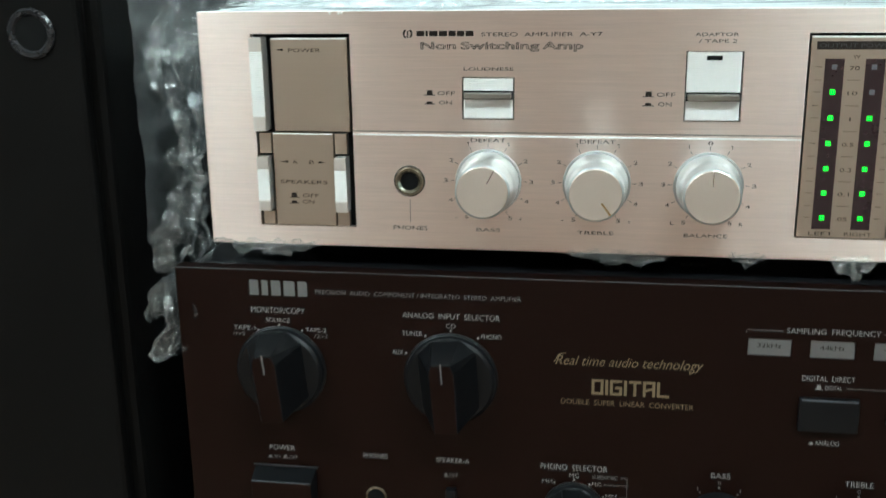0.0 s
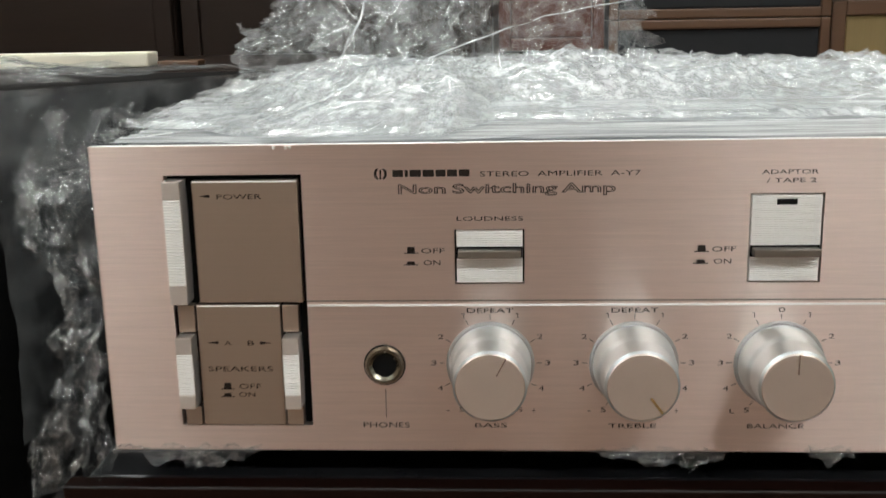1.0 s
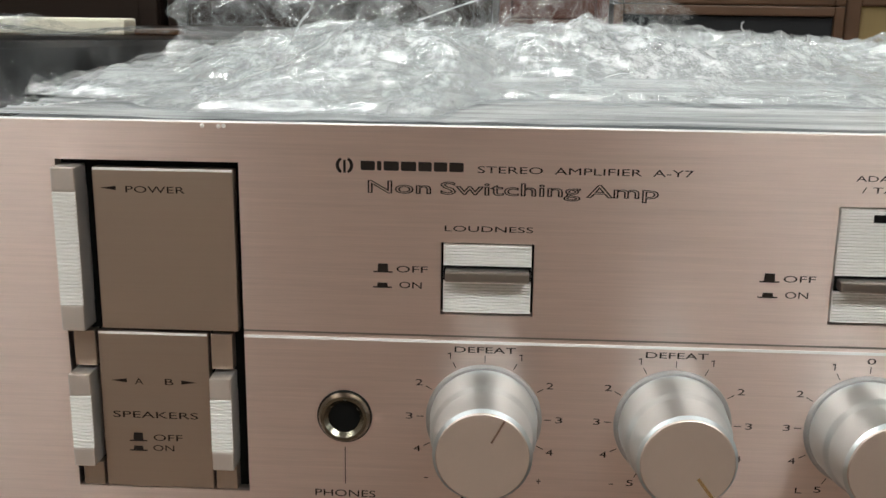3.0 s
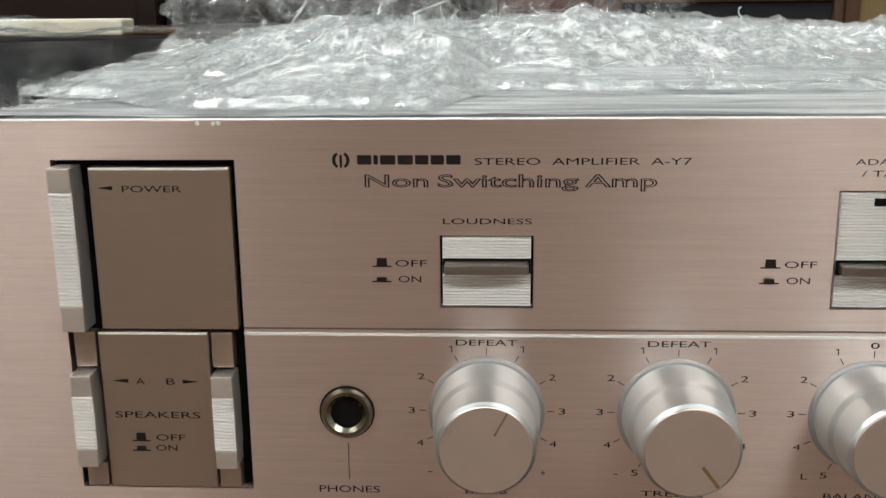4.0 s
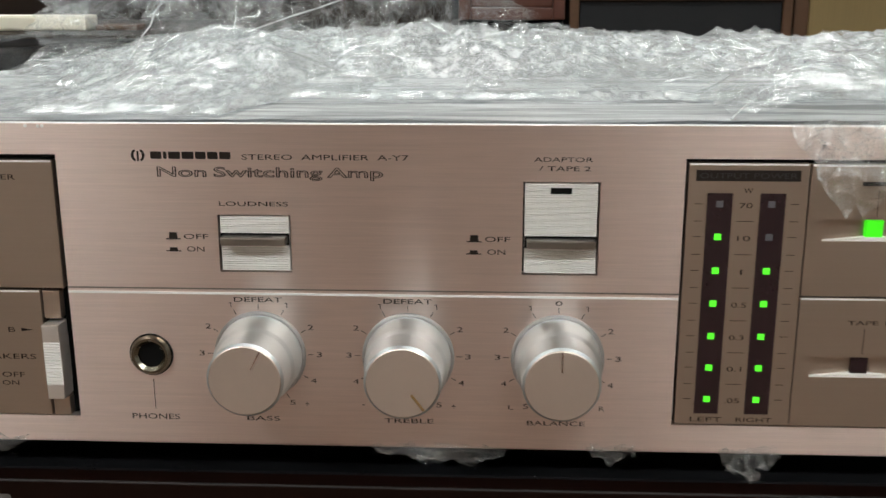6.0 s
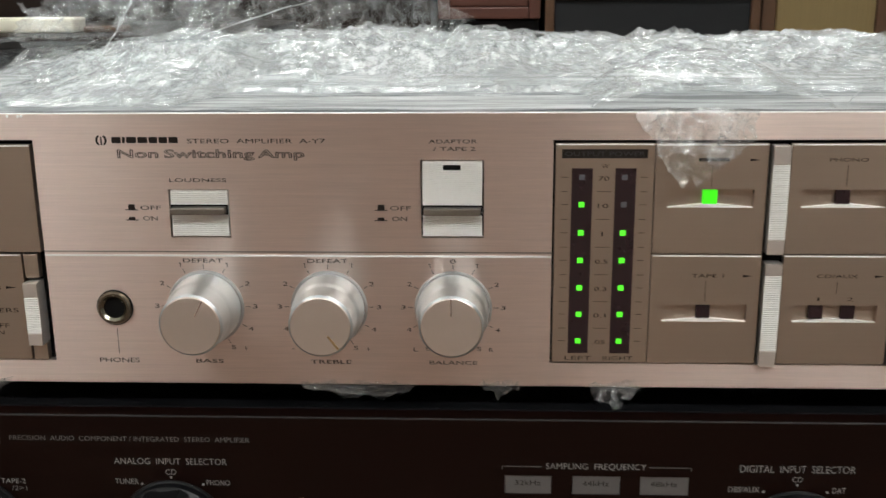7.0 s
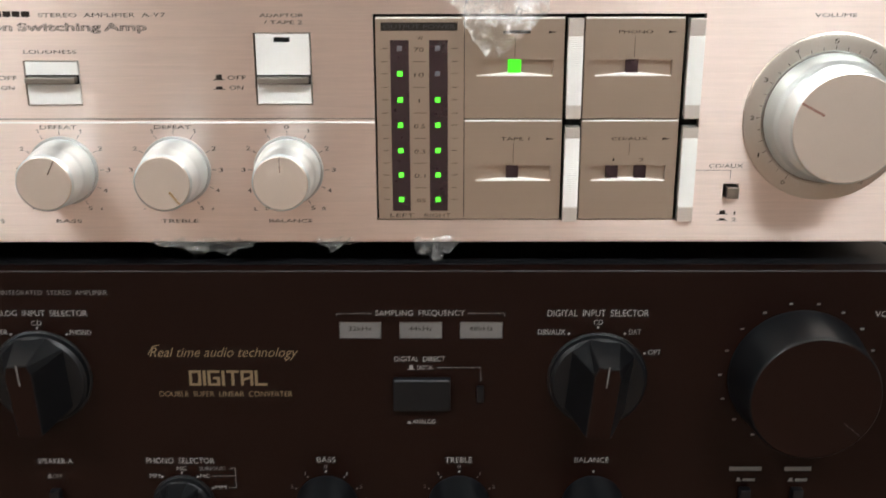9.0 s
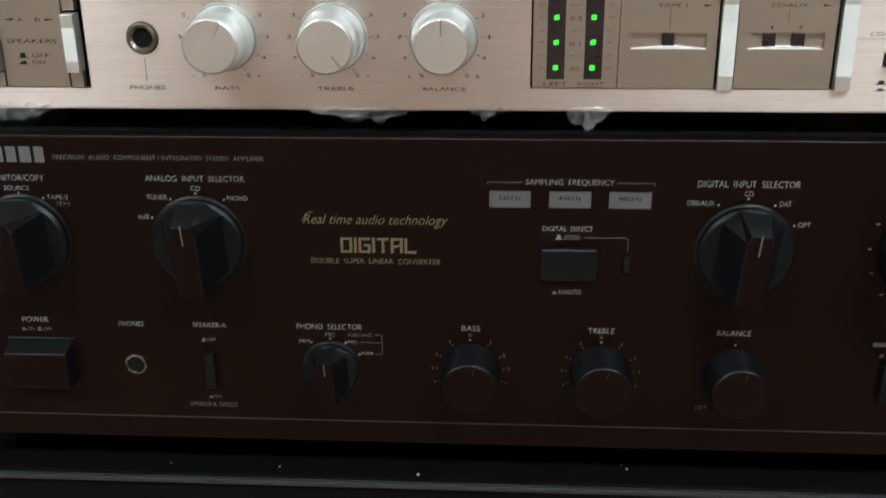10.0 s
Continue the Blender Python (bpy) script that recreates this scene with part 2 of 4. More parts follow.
class Panel:
    """Millimetres on a front panel: u to the right, v up, w out of the panel towards the room."""

    def __init__(self, x, y, z):
        self.m = Matrix(((0.001, 0, 0, x), (0, 0, -0.001, y), (0, 0.001, 0, z), (0, 0, 0, 1)))

    def put(self, bm):
        bmesh.ops.transform(bm, matrix=self.m, verts=bm.verts)
        return bm

    def box(self, u0, u1, v0, v1, w0, w1, bevel=0.0, seg=2):
        return self.put(box((u0, v0, w0), (u1, v1, w1), bevel, seg))

    def lathe(self, cu, cv, profile, seg=64):
        """Turns a profile of (radius, w) round an axis that stands on the panel."""
        bm = bmesh.new()
        rings = []
        for r, w in profile:
            if r < 1e-6:
                rings.append([bm.verts.new((cu, cv, w))])
            else:
                rings.append([bm.verts.new((cu + r * math.cos(math.tau * k / seg), cv + r * math.sin(math.tau * k / seg), w)) for k in range(seg)])
        for a, b in zip(rings, rings[1:]):
            for k in range(seg):
                j = (k + 1) % seg
                if len(a) == 1:
                    bm.faces.new((a[0], b[k], b[j]))
                elif len(b) == 1:
                    bm.faces.new((a[k], a[j], b[0]))
                else:
                    bm.faces.new((a[k], a[j], b[j], b[k]))
        bmesh.ops.recalc_face_normals(bm, faces=bm.faces)
        return self.put(bm)

    def prism(self, pts, w0, w1):
        bm = bmesh.new()
        a = [bm.verts.new((u, v, w0)) for u, v in pts]
        b = [bm.verts.new((u, v, w1)) for u, v in pts]
        bm.faces.new(a[::-1])
        bm.faces.new(b)
        for k in range(len(pts)):
            j = (k + 1) % len(pts)
            bm.faces.new((a[k], a[j], b[j], b[k]))
        bmesh.ops.recalc_face_normals(bm, faces=bm.faces)
        return self.put(bm)

    def loft(self, lo, hi, w0, w1, bevel=0.0):
        """A solid between a polygon at w0 and one of as many corners at w1."""
        bm = bmesh.new()
        a = [bm.verts.new((u, v, w0)) for u, v in lo]
        b = [bm.verts.new((u, v, w1)) for u, v in hi]
        bm.faces.new(a[::-1])
        bm.faces.new(b)
        for k in range(len(lo)):
            j = (k + 1) % len(lo)
            bm.faces.new((a[k], a[j], b[j], b[k]))
        bmesh.ops.recalc_face_normals(bm, faces=bm.faces)
        if bevel:
            bmesh.ops.bevel(bm, geom=bm.edges[:], offset=bevel, segments=2, affect="EDGES", profile=0.6)
        return self.put(bm)

    def stroke(self, u0, v0, u1, v1, thick, w0=0.0, w1=0.06):
        d = Vector((u1 - u0, v1 - v0)).normalized() * thick / 2
        n = Vector((-d.y, d.x))
        p, q = Vector((u0, v0)), Vector((u1, v1))
        return self.prism([tuple(p + n), tuple(p - n), tuple(q - n), tuple(q + n)], w0, w1)

    def holed(self, u0, u1, v0, v1, holes, w0, w1, bevel=0.0):
        """A sheet with rectangular openings right through it."""
        us = sorted({u0, u1, *[h[0] for h in holes], *[h[1] for h in holes]})
        vs = sorted({v0, v1, *[h[2] for h in holes], *[h[3] for h in holes]})
        bm = bmesh.new()
        grid = {}

        def vert(u, v):
            if (u, v) not in grid:
                grid[u, v] = bm.verts.new((u, v, w1))
            return grid[u, v]

        for a, b in zip(us, us[1:]):
            for c, d in zip(vs, vs[1:]):
                if any(h[0] <= a and b <= h[1] and h[2] <= c and d <= h[3] for h in holes):
                    continue
                bm.faces.new((vert(a, c), vert(b, c), vert(b, d), vert(a, d)))
        res = bmesh.ops.extrude_face_region(bm, geom=bm.faces[:])
        back = [g for g in res["geom"] if isinstance(g, bmesh.types.BMVert)]
        bmesh.ops.translate(bm, verts=back, vec=(0, 0, w0 - w1))
        bmesh.ops.recalc_face_normals(bm, faces=bm.faces)
        if bevel:
            rim = [e for e in bm.edges if all(abs(v.co.z - w1) < 1e-6 for v in e.verts) and (
                all(abs(v.co.x - u0) < 1e-6 for v in e.verts) or all(abs(v.co.x - u1) < 1e-6 for v in e.verts)
                or all(abs(v.co.y - v0) < 1e-6 for v in e.verts) or all(abs(v.co.y - v1) < 1e-6 for v in e.verts))]
            bmesh.ops.bevel(bm, geom=rim, offset=bevel, segments=2, affect="EDGES", profile=0.5)
        return self.put(bm)

    def ribbed(self, u0, u1, v0, v1, w, pitch, depth):
        """A strip of fine sideways ridges."""
        bm = bmesh.new()
        n = max(1, round((v1 - v0) / pitch))
        step = (v1 - v0) / n
        pts = []
        for k in range(n):
            v = v0 + k * step
            pts += [(v, w - depth), (v + 0.15 * step, w), (v + 0.65 * step, w), (v + 0.8 * step, w - depth)]
        pts.append((v1, w - depth))
        pts = [(v0, w - depth - 0.4)] + pts + [(v1, w - depth - 0.4)]
        a = [bm.verts.new((u0, v, x)) for v, x in pts]
        b = [bm.verts.new((u1, v, x)) for v, x in pts]
        for k in range(len(pts) - 1):
            bm.faces.new((a[k], b[k], b[k + 1], a[k + 1]))
        bm.faces.new(a)
        bm.faces.new(b[::-1])
        bmesh.ops.recalc_face_normals(bm, faces=bm.faces)
        return self.put(bm)

    def text(self, words, u0, u1, v0, v1, w=0.0, outline=0.0, lean=0.0, bold=0.0):
        """Built-in lettering, fitted into a rectangle of the panel."""
        cu = bpy.data.curves.new("lettering", "FONT")
        cu.body = words
        cu.resolution_u = 3
        cu.shear = lean
        cu.space_word = 0.7 if outline else 1.0
        cu.offset = 0.0 if outline else bold
        if outline:
            cu.fill_mode = "NONE"
            cu.bevel_depth = outline
            cu.bevel_resolution = 0
        ob = bpy.data.objects.new("lettering", cu)
        scene.collection.objects.link(ob)
        dg = bpy.context.evaluated_depsgraph_get()
        me = bpy.data.meshes.new_from_object(ob.evaluated_get(dg))
        bm = bmesh.new()
        bm.from_mesh(me)
        bpy.data.objects.remove(ob)
        bpy.data.curves.remove(cu)
        bpy.data.meshes.remove(me)
        xs, ys = [v.co.x for v in bm.verts], [v.co.y for v in bm.verts]
        sx, sy = (u1 - u0) / (max(xs) - min(xs)), (v1 - v0) / (max(ys) - min(ys))
        x0, y0 = min(xs), min(ys)
        for v in bm.verts:
            v.co = Vector((u0 + (v.co.x - x0) * sx, v0 + (v.co.y - y0) * sy, w + 0.05 + (0.02 if v.co.z > 1e-6 else 0.0)))
        return self.put(bm)


def joined(*bms):
    """Several bmeshes as one."""
    out = bmesh.new()
    for bm in bms:
        me = bpy.data.meshes.new("join")
        bm.to_mesh(me)
        bm.free()
        out.from_mesh(me)
        bpy.data.meshes.remove(me)
    return out


# ---- the room ----
def slab(name, lo, hi, material, label, category):
    at = ((lo[0] + hi[0]) / 2, (lo[1] + hi[1]) / 2, lo[2])
    return solo(name, box(lo, hi), material, at, label, category, kind="structure")


slab("floor", (-2.4, -2.6, -0.1), (3.0, 2.6, 0.0), M_FLOOR, "red-brown wooden floor boards of the room", "floor")
slab("ceiling", (-2.4, -2.6, 2.6), (3.0, 2.6, 2.7), M_CEIL, "plain white painted ceiling", "ceiling")
slab("wall_north", (-2.4, 2.5, 0.0), (3.0, 2.6, 2.6), M_WALLP, "warm beige plaster wall behind the loudspeakers", "wall")
slab("wall_south", (-2.4, -2.6, 0.0), (3.0, -2.5, 2.6), M_WALLP, "warm beige plaster wall", "wall")
slab("wall_west", (-2.4, -2.5, 0.0), (-2.3, 2.5, 2.6), M_WALLP, "warm beige plaster side wall", "wall")
slab("wall_east", (2.9, -2.5, 0.0), (3.0, 2.5, 2.6), M_WALLP, "warm beige plaster side wall", "wall")


def ceiling_light(x, y, long_x, long_y):
    t = thing("ceiling_light", (x, y, 2.6), "white ceiling light with a bright diffuser", "ceiling light", "ceiling lights")
    part("housing", box((x - long_x / 2 - 0.02, y - long_y / 2 - 0.02, 2.55), (x + long_x / 2 + 0.02, y + long_y / 2 + 0.02, 2.6), 0.006), M_WHITE, t)
    part("diffuser", box((x - long_x / 2, y - long_y / 2, 2.52), (x + long_x / 2, y + long_y / 2, 2.549), 0.008), M_TUBE, t)


ceiling_light(-1.25, -1.0, 0.95, 0.26)
ceiling_light(1.0, -0.9, 1.2, 0.22)
ceiling_light(-0.3, 1.0, 1.2, 0.16)

# ---- rack under the amplifiers ----
RACK_TOP = 0.857
rack = thing("audio_rack", (0.07, 0.56, 0.0), "low black rack that carries the stacked amplifiers", "rack")
part("shelf", box((-0.19, 0.343, RACK_TOP - 0.028), (0.33, 0.78, RACK_TOP), 0.0016), M_SPK, rack)
# paler strip paints the highlight on the shelf's front edge
part("edge_glint", box((-0.19, 0.3405, RACK_TOP - 0.0028), (0.33, 0.3428, RACK_TOP - 0.0005), 0.0004), M_RIM, rack, "pale strip as a highlight on the shelf edge")
part("front_panel", box((-0.168, 0.352, 0.45), (0.308, 0.37, RACK_TOP - 0.03), 0.002), M_BLACK, rack)
for sx in (-0.188, 0.31):
    part("side_panel", box((sx, 0.35, 0.0), (sx + 0.018, 0.77, RACK_TOP - 0.029), 0.002), M_SPK, rack)
part("bottom_shelf", box((-0.168, 0.36, 0.08), (0.308, 0.77, 0.10), 0.002), M_SPK, rack)

# ---- silver amplifier ----
A = Panel(-0.1365, 0.352, 1.0095)
amp = thing("amplifier", (0.0775, 0.50, 1.002), "silver stereo amplifier with brushed front and green power meter", "amplifier")
UL, UR, VB, VT = 3.6, 423.6, 1.1, 90.2
HOLES = [(24.3, 62.4, 9.0, 82.2), (104.0, 123.2, 51.0, 66.5), (183.6, 203.2, 51.1, 75.8), (224.5, 337.3, 9.5, 82.0), (347.6, 353.0, 17.6, 22.8)]
part("front_plate", A.holed(UL, UR, VB, VT, HOLES, -3.0, 0.0, 0.7), M_PLATE, amp, "brushed silver front plate")
# whitish strip stands in for lamp light caught by the top chamfer
part("top_edge_highlight", A.box(UL + 0.3, UR - 0.3, VT - 0.2, VT + 0.14, -2.8, -0.45, 0.12), M_KEY, amp, "bright highlight strip along the top edge")
part("chassis", box((-0.129, 0.3555, 1.0115), (0.284, 0.655, 1.0985), 0.002), M_CASE, amp, "grey steel case")
for fx, fy in ((-0.09, 0.40), (0.245, 0.40), (-0.09, 0.62), (0.245, 0.62)):
    bm = bmesh.new()
    bmesh.ops.create_cone(bm, cap_ends=True, segments=32, radius1=0.016, radius2=0.018, depth=0.0095, matrix=Matrix.Translation((fx, fy, 1.00675)))
    part("foot", bm, M_GAP, amp, "black rubber foot")
for h in HOLES:
    part("recess", A.box(h[0] - 0.6, h[1] + 0.6, h[2] - 0.6, h[3] + 0.6, -3.4, -3.05), M_GAP, amp)
part("seam", joined(A.prism([(62.4, 44.75), (224.5, 44.75), (224.5, 45.35), (62.4, 45.35)], 0.0, 0.18)), M_KEY, amp, "bright ridge across the front")
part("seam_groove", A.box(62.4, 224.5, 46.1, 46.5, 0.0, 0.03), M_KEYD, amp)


def label_on(p, owner, words, u0, u1, v0, v1, material=None, w=0.0, **kw):
    part("lettering", p.text(words, u0, u1, v0, v1, w, **kw), material or M_INK, owner)


def key_sign(p, owner, u, v, wide, tall, material, w=0.0):
    """The little raised or pressed button sign: a foot line with a block on it."""
    part("key_sign", p.prism([(u, v), (u + wide, v), (u + wide, v + 0.28), (u + 0.78 * wide, v + 0.28), (u + 0.75 * wide, v + tall), (u + 0.25 * wide, v + tall), (u + 0.22 * wide, v + 0.28), (u, v + 0.28)], w + 0.03, w + 0.09), material, owner)


def arrow(p, owner, u0, u1, v, tall, w=0.0):
    part("arrow", p.prism([(u0, v), (u1, v + tall / 2), (u1, v - tall / 2)] if u0 < u1 else [(u0, v), (u1, v - tall / 2), (u1, v + tall / 2)], w + 0.03, w + 0.09), M_INK, owner)


def ribbed_key(u0, u1, v0, v1, r0, r1, w, pitch=0.78):
    """A push key with plain ends and a ribbed middle."""
    k = part("push_key", joined(A.box(u0, u1, v0, r0, -2.9, w, 0.35), A.box(u0, u1, r1, v1, -2.9, w, 0.35), A.box(u0, u1, r0 - 0.4, r1 + 0.4, -2.9, w - 0.5)), M_KEYB, amp, "silver push key with a ribbed middle")
    part("ribs", A.ribbed(u0 + 0.05, u1 - 0.05, r0, r1, w + 0.02, pitch, 0.45), M_KEY, k)
    return k


# power and speaker keys
ribbed_key(24.6, 29.5, 46.2, 81.0, 51.8, 76.0, 3.6)
plate = part("key_plate", A.box(31.9, 61.3, 45.9, 80.7, -2.9, 0.2, 0.4), M_CHAMP, amp, "bronze-grey key plate")
# painted highlight: a white strip where the plate's upper bevel catches light
part("edge_highlight", A.box(32.1, 61.1, 80.1, 80.65, 0.15, 0.24), M_KEY, plate)
arrow(A, plate, 33.6, 36.8, 76.4, 0.9, 0.2)
label_on(A, plate, "POWER", 38.8, 51.2, 75.5, 76.9, w=0.2)
plate = part("key_plate", A.box(30.7, 54.6, 9.2, 45.3, -2.9, 0.2, 0.4), M_CHAMP, amp, "bronze-grey key plate")
for u0 in (25.4, 55.1):
    part("key_well", A.box(u0, u0 + 4.7, 37.3, 45.2, -2.9, 0.0, 0.3), M_CHAMP, amp)
    part("key_well", A.box(u0, u0 + 4.7, 9.2, 14.8, -2.9, 0.0, 0.3), M_CHAMP, amp)
ribbed_key(24.9, 29.5, 15.2, 36.4, 19.4, 31.6, 3.4)
ribbed_key(55.3, 59.9, 15.2, 36.4, 19.4, 31.6, 3.4)
# same white strip as a highlight on the lower plate
part("edge_highlight", A.box(30.9, 54.4, 44.7, 45.25, 0.15, 0.24), M_KEY, plate)
arrow(A, plate, 33.0, 36.5, 34.2, 0.9, 0.2)
arrow(A, plate, 51.8, 48.4, 34.1, 0.9, 0.2)
label_on(A, plate, "A", 38.2, 40.1, 33.4, 34.8, w=0.2)
label_on(A, plate, "B", 44.8, 46.7, 33.4, 34.8, w=0.2)
label_on(A, plate, "SPEAKERS", 33.0, 51.7, 25.6, 27.1, w=0.2)
label_on(A, plate, "OFF", 41.6, 48.0, 20.3, 21.8, w=0.2)
label_on(A, plate, "ON", 41.4, 46.1, 17.9, 19.3, w=0.2)
key_sign(A, plate, 36.3, 20.1, 3.9, 2.0, M_INK, 0.2)
key_sign(A, plate, 36.2, 17.8, 3.9, 1.2, M_INK, 0.2)

# phones jack
jack = part("jack", A.lathe(83.7, 27.5, [(5.6, 0), (5.6, 0.9), (5.0, 1.7), (4.3, 1.7), (3.4, 0.9), (3.3, 0.2)]), M_NICKEL, amp, "phones jack with a nickel nut", 40)
part("jack_hole", A.lathe(83.7, 27.5, [(3.35, 0.25), (0, 0.25)], 32), M_GAP, jack)
part("jack_collar", A.lathe(83.7, 27.5, [(5.95, 0.0), (5.95, 0.35), (5.5, 0.5)]), M_GAP, jack)
part("mark", A.stroke(83.7, 20.3, 83.7, 11.6, 0.18), M_INK, amp)
label_on(A, amp, "PHONES", 77.0, 90.3, 8.5, 10.1)

# maker's mark and word as plain shapes, then the type line
ring = []
for side in (1, -1):
    pts = [(84.2 + side * (0.25 + 1.55 * math.sin(a)), 82.1 + 1.7 * math.cos(a)) for a in np.linspace(0.35, 2.8, 9)]
    pts += [(84.2 + side * (0.15 + 0.95 * math.sin(a)), 82.1 + 1.25 * math.cos(a)) for a in np.linspace(2.7, 0.45, 9)]
    ring.append(A.prism(pts, 0.03, 0.09))
ring.append(A.box(83.95, 84.45, 80.6, 83.2, 0.03, 0.09))
part("maker_mark", joined(*ring), M_INK, amp)
u = 87.5
for wide in (2.9, 0.9, 3.1, 3.1, 2.7, 2.7, 2.9):
    part("maker_bar", A.prism([(u + 0.25, 81.2), (u + wide - 0.1, 81.2), (u + wide, 81.5), (u + wide, 82.9), (u + wide - 0.2, 83.1), (u, 83.1), (u, 81.4)], 0.03, 0.09), M_INK, amp)
    u += wide + 0.43
label_on(A, amp, "STEREO  AMPLIFIER  A-Y7", 111.2, 154.3, 81.1, 82.5)
label_on(A, amp, "Non Switching Amp", 88.9, 147.7, 75.7, 79.2, outline=0.022)

# loudness and tape keys
for words, u0, u1, v0, v1, kv, lamp in (("LOUDNESS", 104.0, 123.2, 51.0, 66.5, 59.7, False), ("ADAPTOR", 183.6, 203.2, 51.1, 75.8, 59.6, True)):
    k = part("rocker_key", A.box(u0 + 0.5, u1 - 0.5, v0 + 0.4, v1 - 0.4, -2.9, -0.6), M_KEY, amp, "silver ribbed rocker key with a ledge")
    part("ribs", A.ribbed(u0 + 0.6, u1 - 0.6, kv + 1.9, v1 - 0.5, -0.02, 0.62, 0.5), M_KEY, k)
    part("ribs", A.ribbed(u0 + 0.6, u1 - 0.6, v0 + 0.5, kv - 1.3, -0.02, 0.62, 0.5), M_KEY, k)
    part("ledge_shadow_gap", A.box(u0 + 0.55, u1 - 0.55, kv - 1.25, kv + 1.85, -0.5, -0.12), M_GAP, k)
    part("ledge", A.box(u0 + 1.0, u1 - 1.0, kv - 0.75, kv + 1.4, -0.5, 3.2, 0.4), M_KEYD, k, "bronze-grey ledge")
    if lamp:
        part("lamp_window", A.box(190.6, 196.0, 72.7, 74.3, -0.14, 0.02), M_GAP, k)
label_on(A, amp, "LOUDNESS", 104.7, 122.8, 68.9, 70.1)
label_on(A, amp, "ADAPTOR", 186.2, 201.1, 81.0, 82.2)
label_on(A, amp, "/ TAPE 2", 187.6, 200.6, 78.7, 79.9)
for u0 in (94.8, 173.9):
    label_on(A, amp, "OFF", u0, u0 + 6.5, 59.9, 61.3)
    label_on(A, amp, "ON", u0 + 0.6, u0 + 5.3, 56.5, 57.9)
    key_sign(A, amp, u0 - 4.8, 59.8, 4.0, 1.9, M_INK)
    key_sign(A, amp, u0 - 4.9, 56.5, 4.0, 1.1, M_INK)


# tone knobs
def tone_knob(cu, cv, angle, pointer, tip):
    k = part("knob", A.lathe(cu, cv, [(11.5, 0.9), (11.4, 1.6), (11.0, 8.4), (10.85, 8.9), (10.25, 9.7), (10.15, 10.2), (9.95, 17.4), (9.9, 17.9), (9.25, 18.6)], 80), M_KNOB, amp, "satin aluminium tone knob", 35)
    part("knob_flange", A.lathe(cu, cv, [(12.4, 0.0), (12.35, 0.6), (12.0, 1.0), (11.3, 1.05)], 80), M_FLANGE, k, "dull grey flange", 35)
    part("knob_face", A.lathe(cu, cv, [(9.28, 18.56), (9.2, 18.9), (9.05, 19.0), (0, 19.0)], 64), M_FACE, k)
    a = radians(90 - angle)
    part("pointer", A.stroke(cu + 3.6 * math.cos(a), cv + 3.6 * math.sin(a), cu + tip * math.cos(a), cv + tip * math.sin(a), 0.7 if pointer is M_AMBER else 0.42, 18.9, 19.06), pointer, k)


TICKS = [(-149, "5"), (-117, "4"), (-89, "3"), (-60, "2"), (-28, "1"), (0, ""), (28, "1"), (60, "2"), (89, "3"), (117, "4"), (149, "5")]
for cu, word, top, lo, hi, ang, pm, wu in ((113.6, "BASS", "DEFEAT", "-", "+", 28, M_GROOVE, 9.1), (153.6, "TREBLE", "DEFEAT", "-", "+", 143, M_AMBER, 13.4), (193.5, "BALANCE", "0", "L", "R", 0, M_GROOVE, 15.6)):
    cv = 27.8
    tone_knob(cu, cv, ang, pm, 9.0)
    for a, n in TICKS:
        s, c = math.sin(radians(a)), math.cos(radians(a))
        part("tick", A.stroke(cu + 12.9 * s, cv + 12.9 * c, cu + 14.4 * s, cv + 14.4 * c, 0.16), M_INK, amp)
        if n:
            r = 16.0
            if n == "1":
                u, v = cu + r * s, cv + r * c
                part("lettering", joined(A.stroke(u + 0.2, v - 0.7, u + 0.2, v + 0.7, 0.2), A.stroke(u + 0.2, v + 0.62, u - 0.35, v + 0.5, 0.18)), M_INK, amp)
            else:
                label_on(A, amp, n, cu + r * s - 0.75, cu + r * s + 0.75, cv + r * c - 0.7, cv + r * c + 0.7)
    half = 6.45 if top != "0" else 0.9
    label_on(A, amp, top, cu - half, cu + half, 42.75, 44.05)
    label_on(A, amp, word, cu - wu / 2, cu + wu / 2, 8.6, 9.9)
    for sgn, ch in ((-1, lo), (1, hi)):
        wd = 0.9 if ch in "-+" else 1.4
        label_on(A, amp, ch, cu + sgn * 12.2 - wd / 2, cu + sgn * 12.2 + wd / 2, 13.7 - (0.1 if ch == "-" else 0.6), 13.7 + (0.1 if ch == "-" else 0.7))

# output meter
meter = part("meter_plate", A.box(225.2, 255.45, 9.9, 81.0, -2.9, 0.1, 0.25), M_CHAMP, amp, "bronze-grey power meter plate")
# highlight along the meter plate's top, drawn as a white strip
part("edge_highlight", A.box(225.4, 254.8, 80.4, 80.95, 0.05, 0.14), M_KEY, meter)
part("title_bar", A.box(227.1, 253.2, 76.4, 79.2, 0.08, 0.16), M_INK, meter)
label_on(A, meter, "OUTPUT POWER", 228.0, 252.4, 77.1, 78.5, M_RIM, 0.16)
label_on(A, meter, "W", 239.3, 241.5, 73.3, 74.6, w=0.1)
LEVELS = [70.5, 61.9, 52.9, 44.0, 35.0, 26.2, 17.2]
for (b0, b1), cu, off in (((230.2, 236.6), 233.4, 1), ((243.5, 249.9), 246.4, 2)):
    win = part("meter_window", A.box(b0, b1, 13.0, 73.3, 0.08, 0.2), M_WINE, meter, "dark wine-red meter window")
    for k, v in enumerate(LEVELS):
        lit = k >= off
        part("lamp", A.box(cu - 0.88, cu + 0.88, v - 0.85, v + 0.85, 0.15, 0.32, 0.1), M_LED if lit else M_LEDOFF, win, "lit green lamp" if lit else "unlit grey lamp")
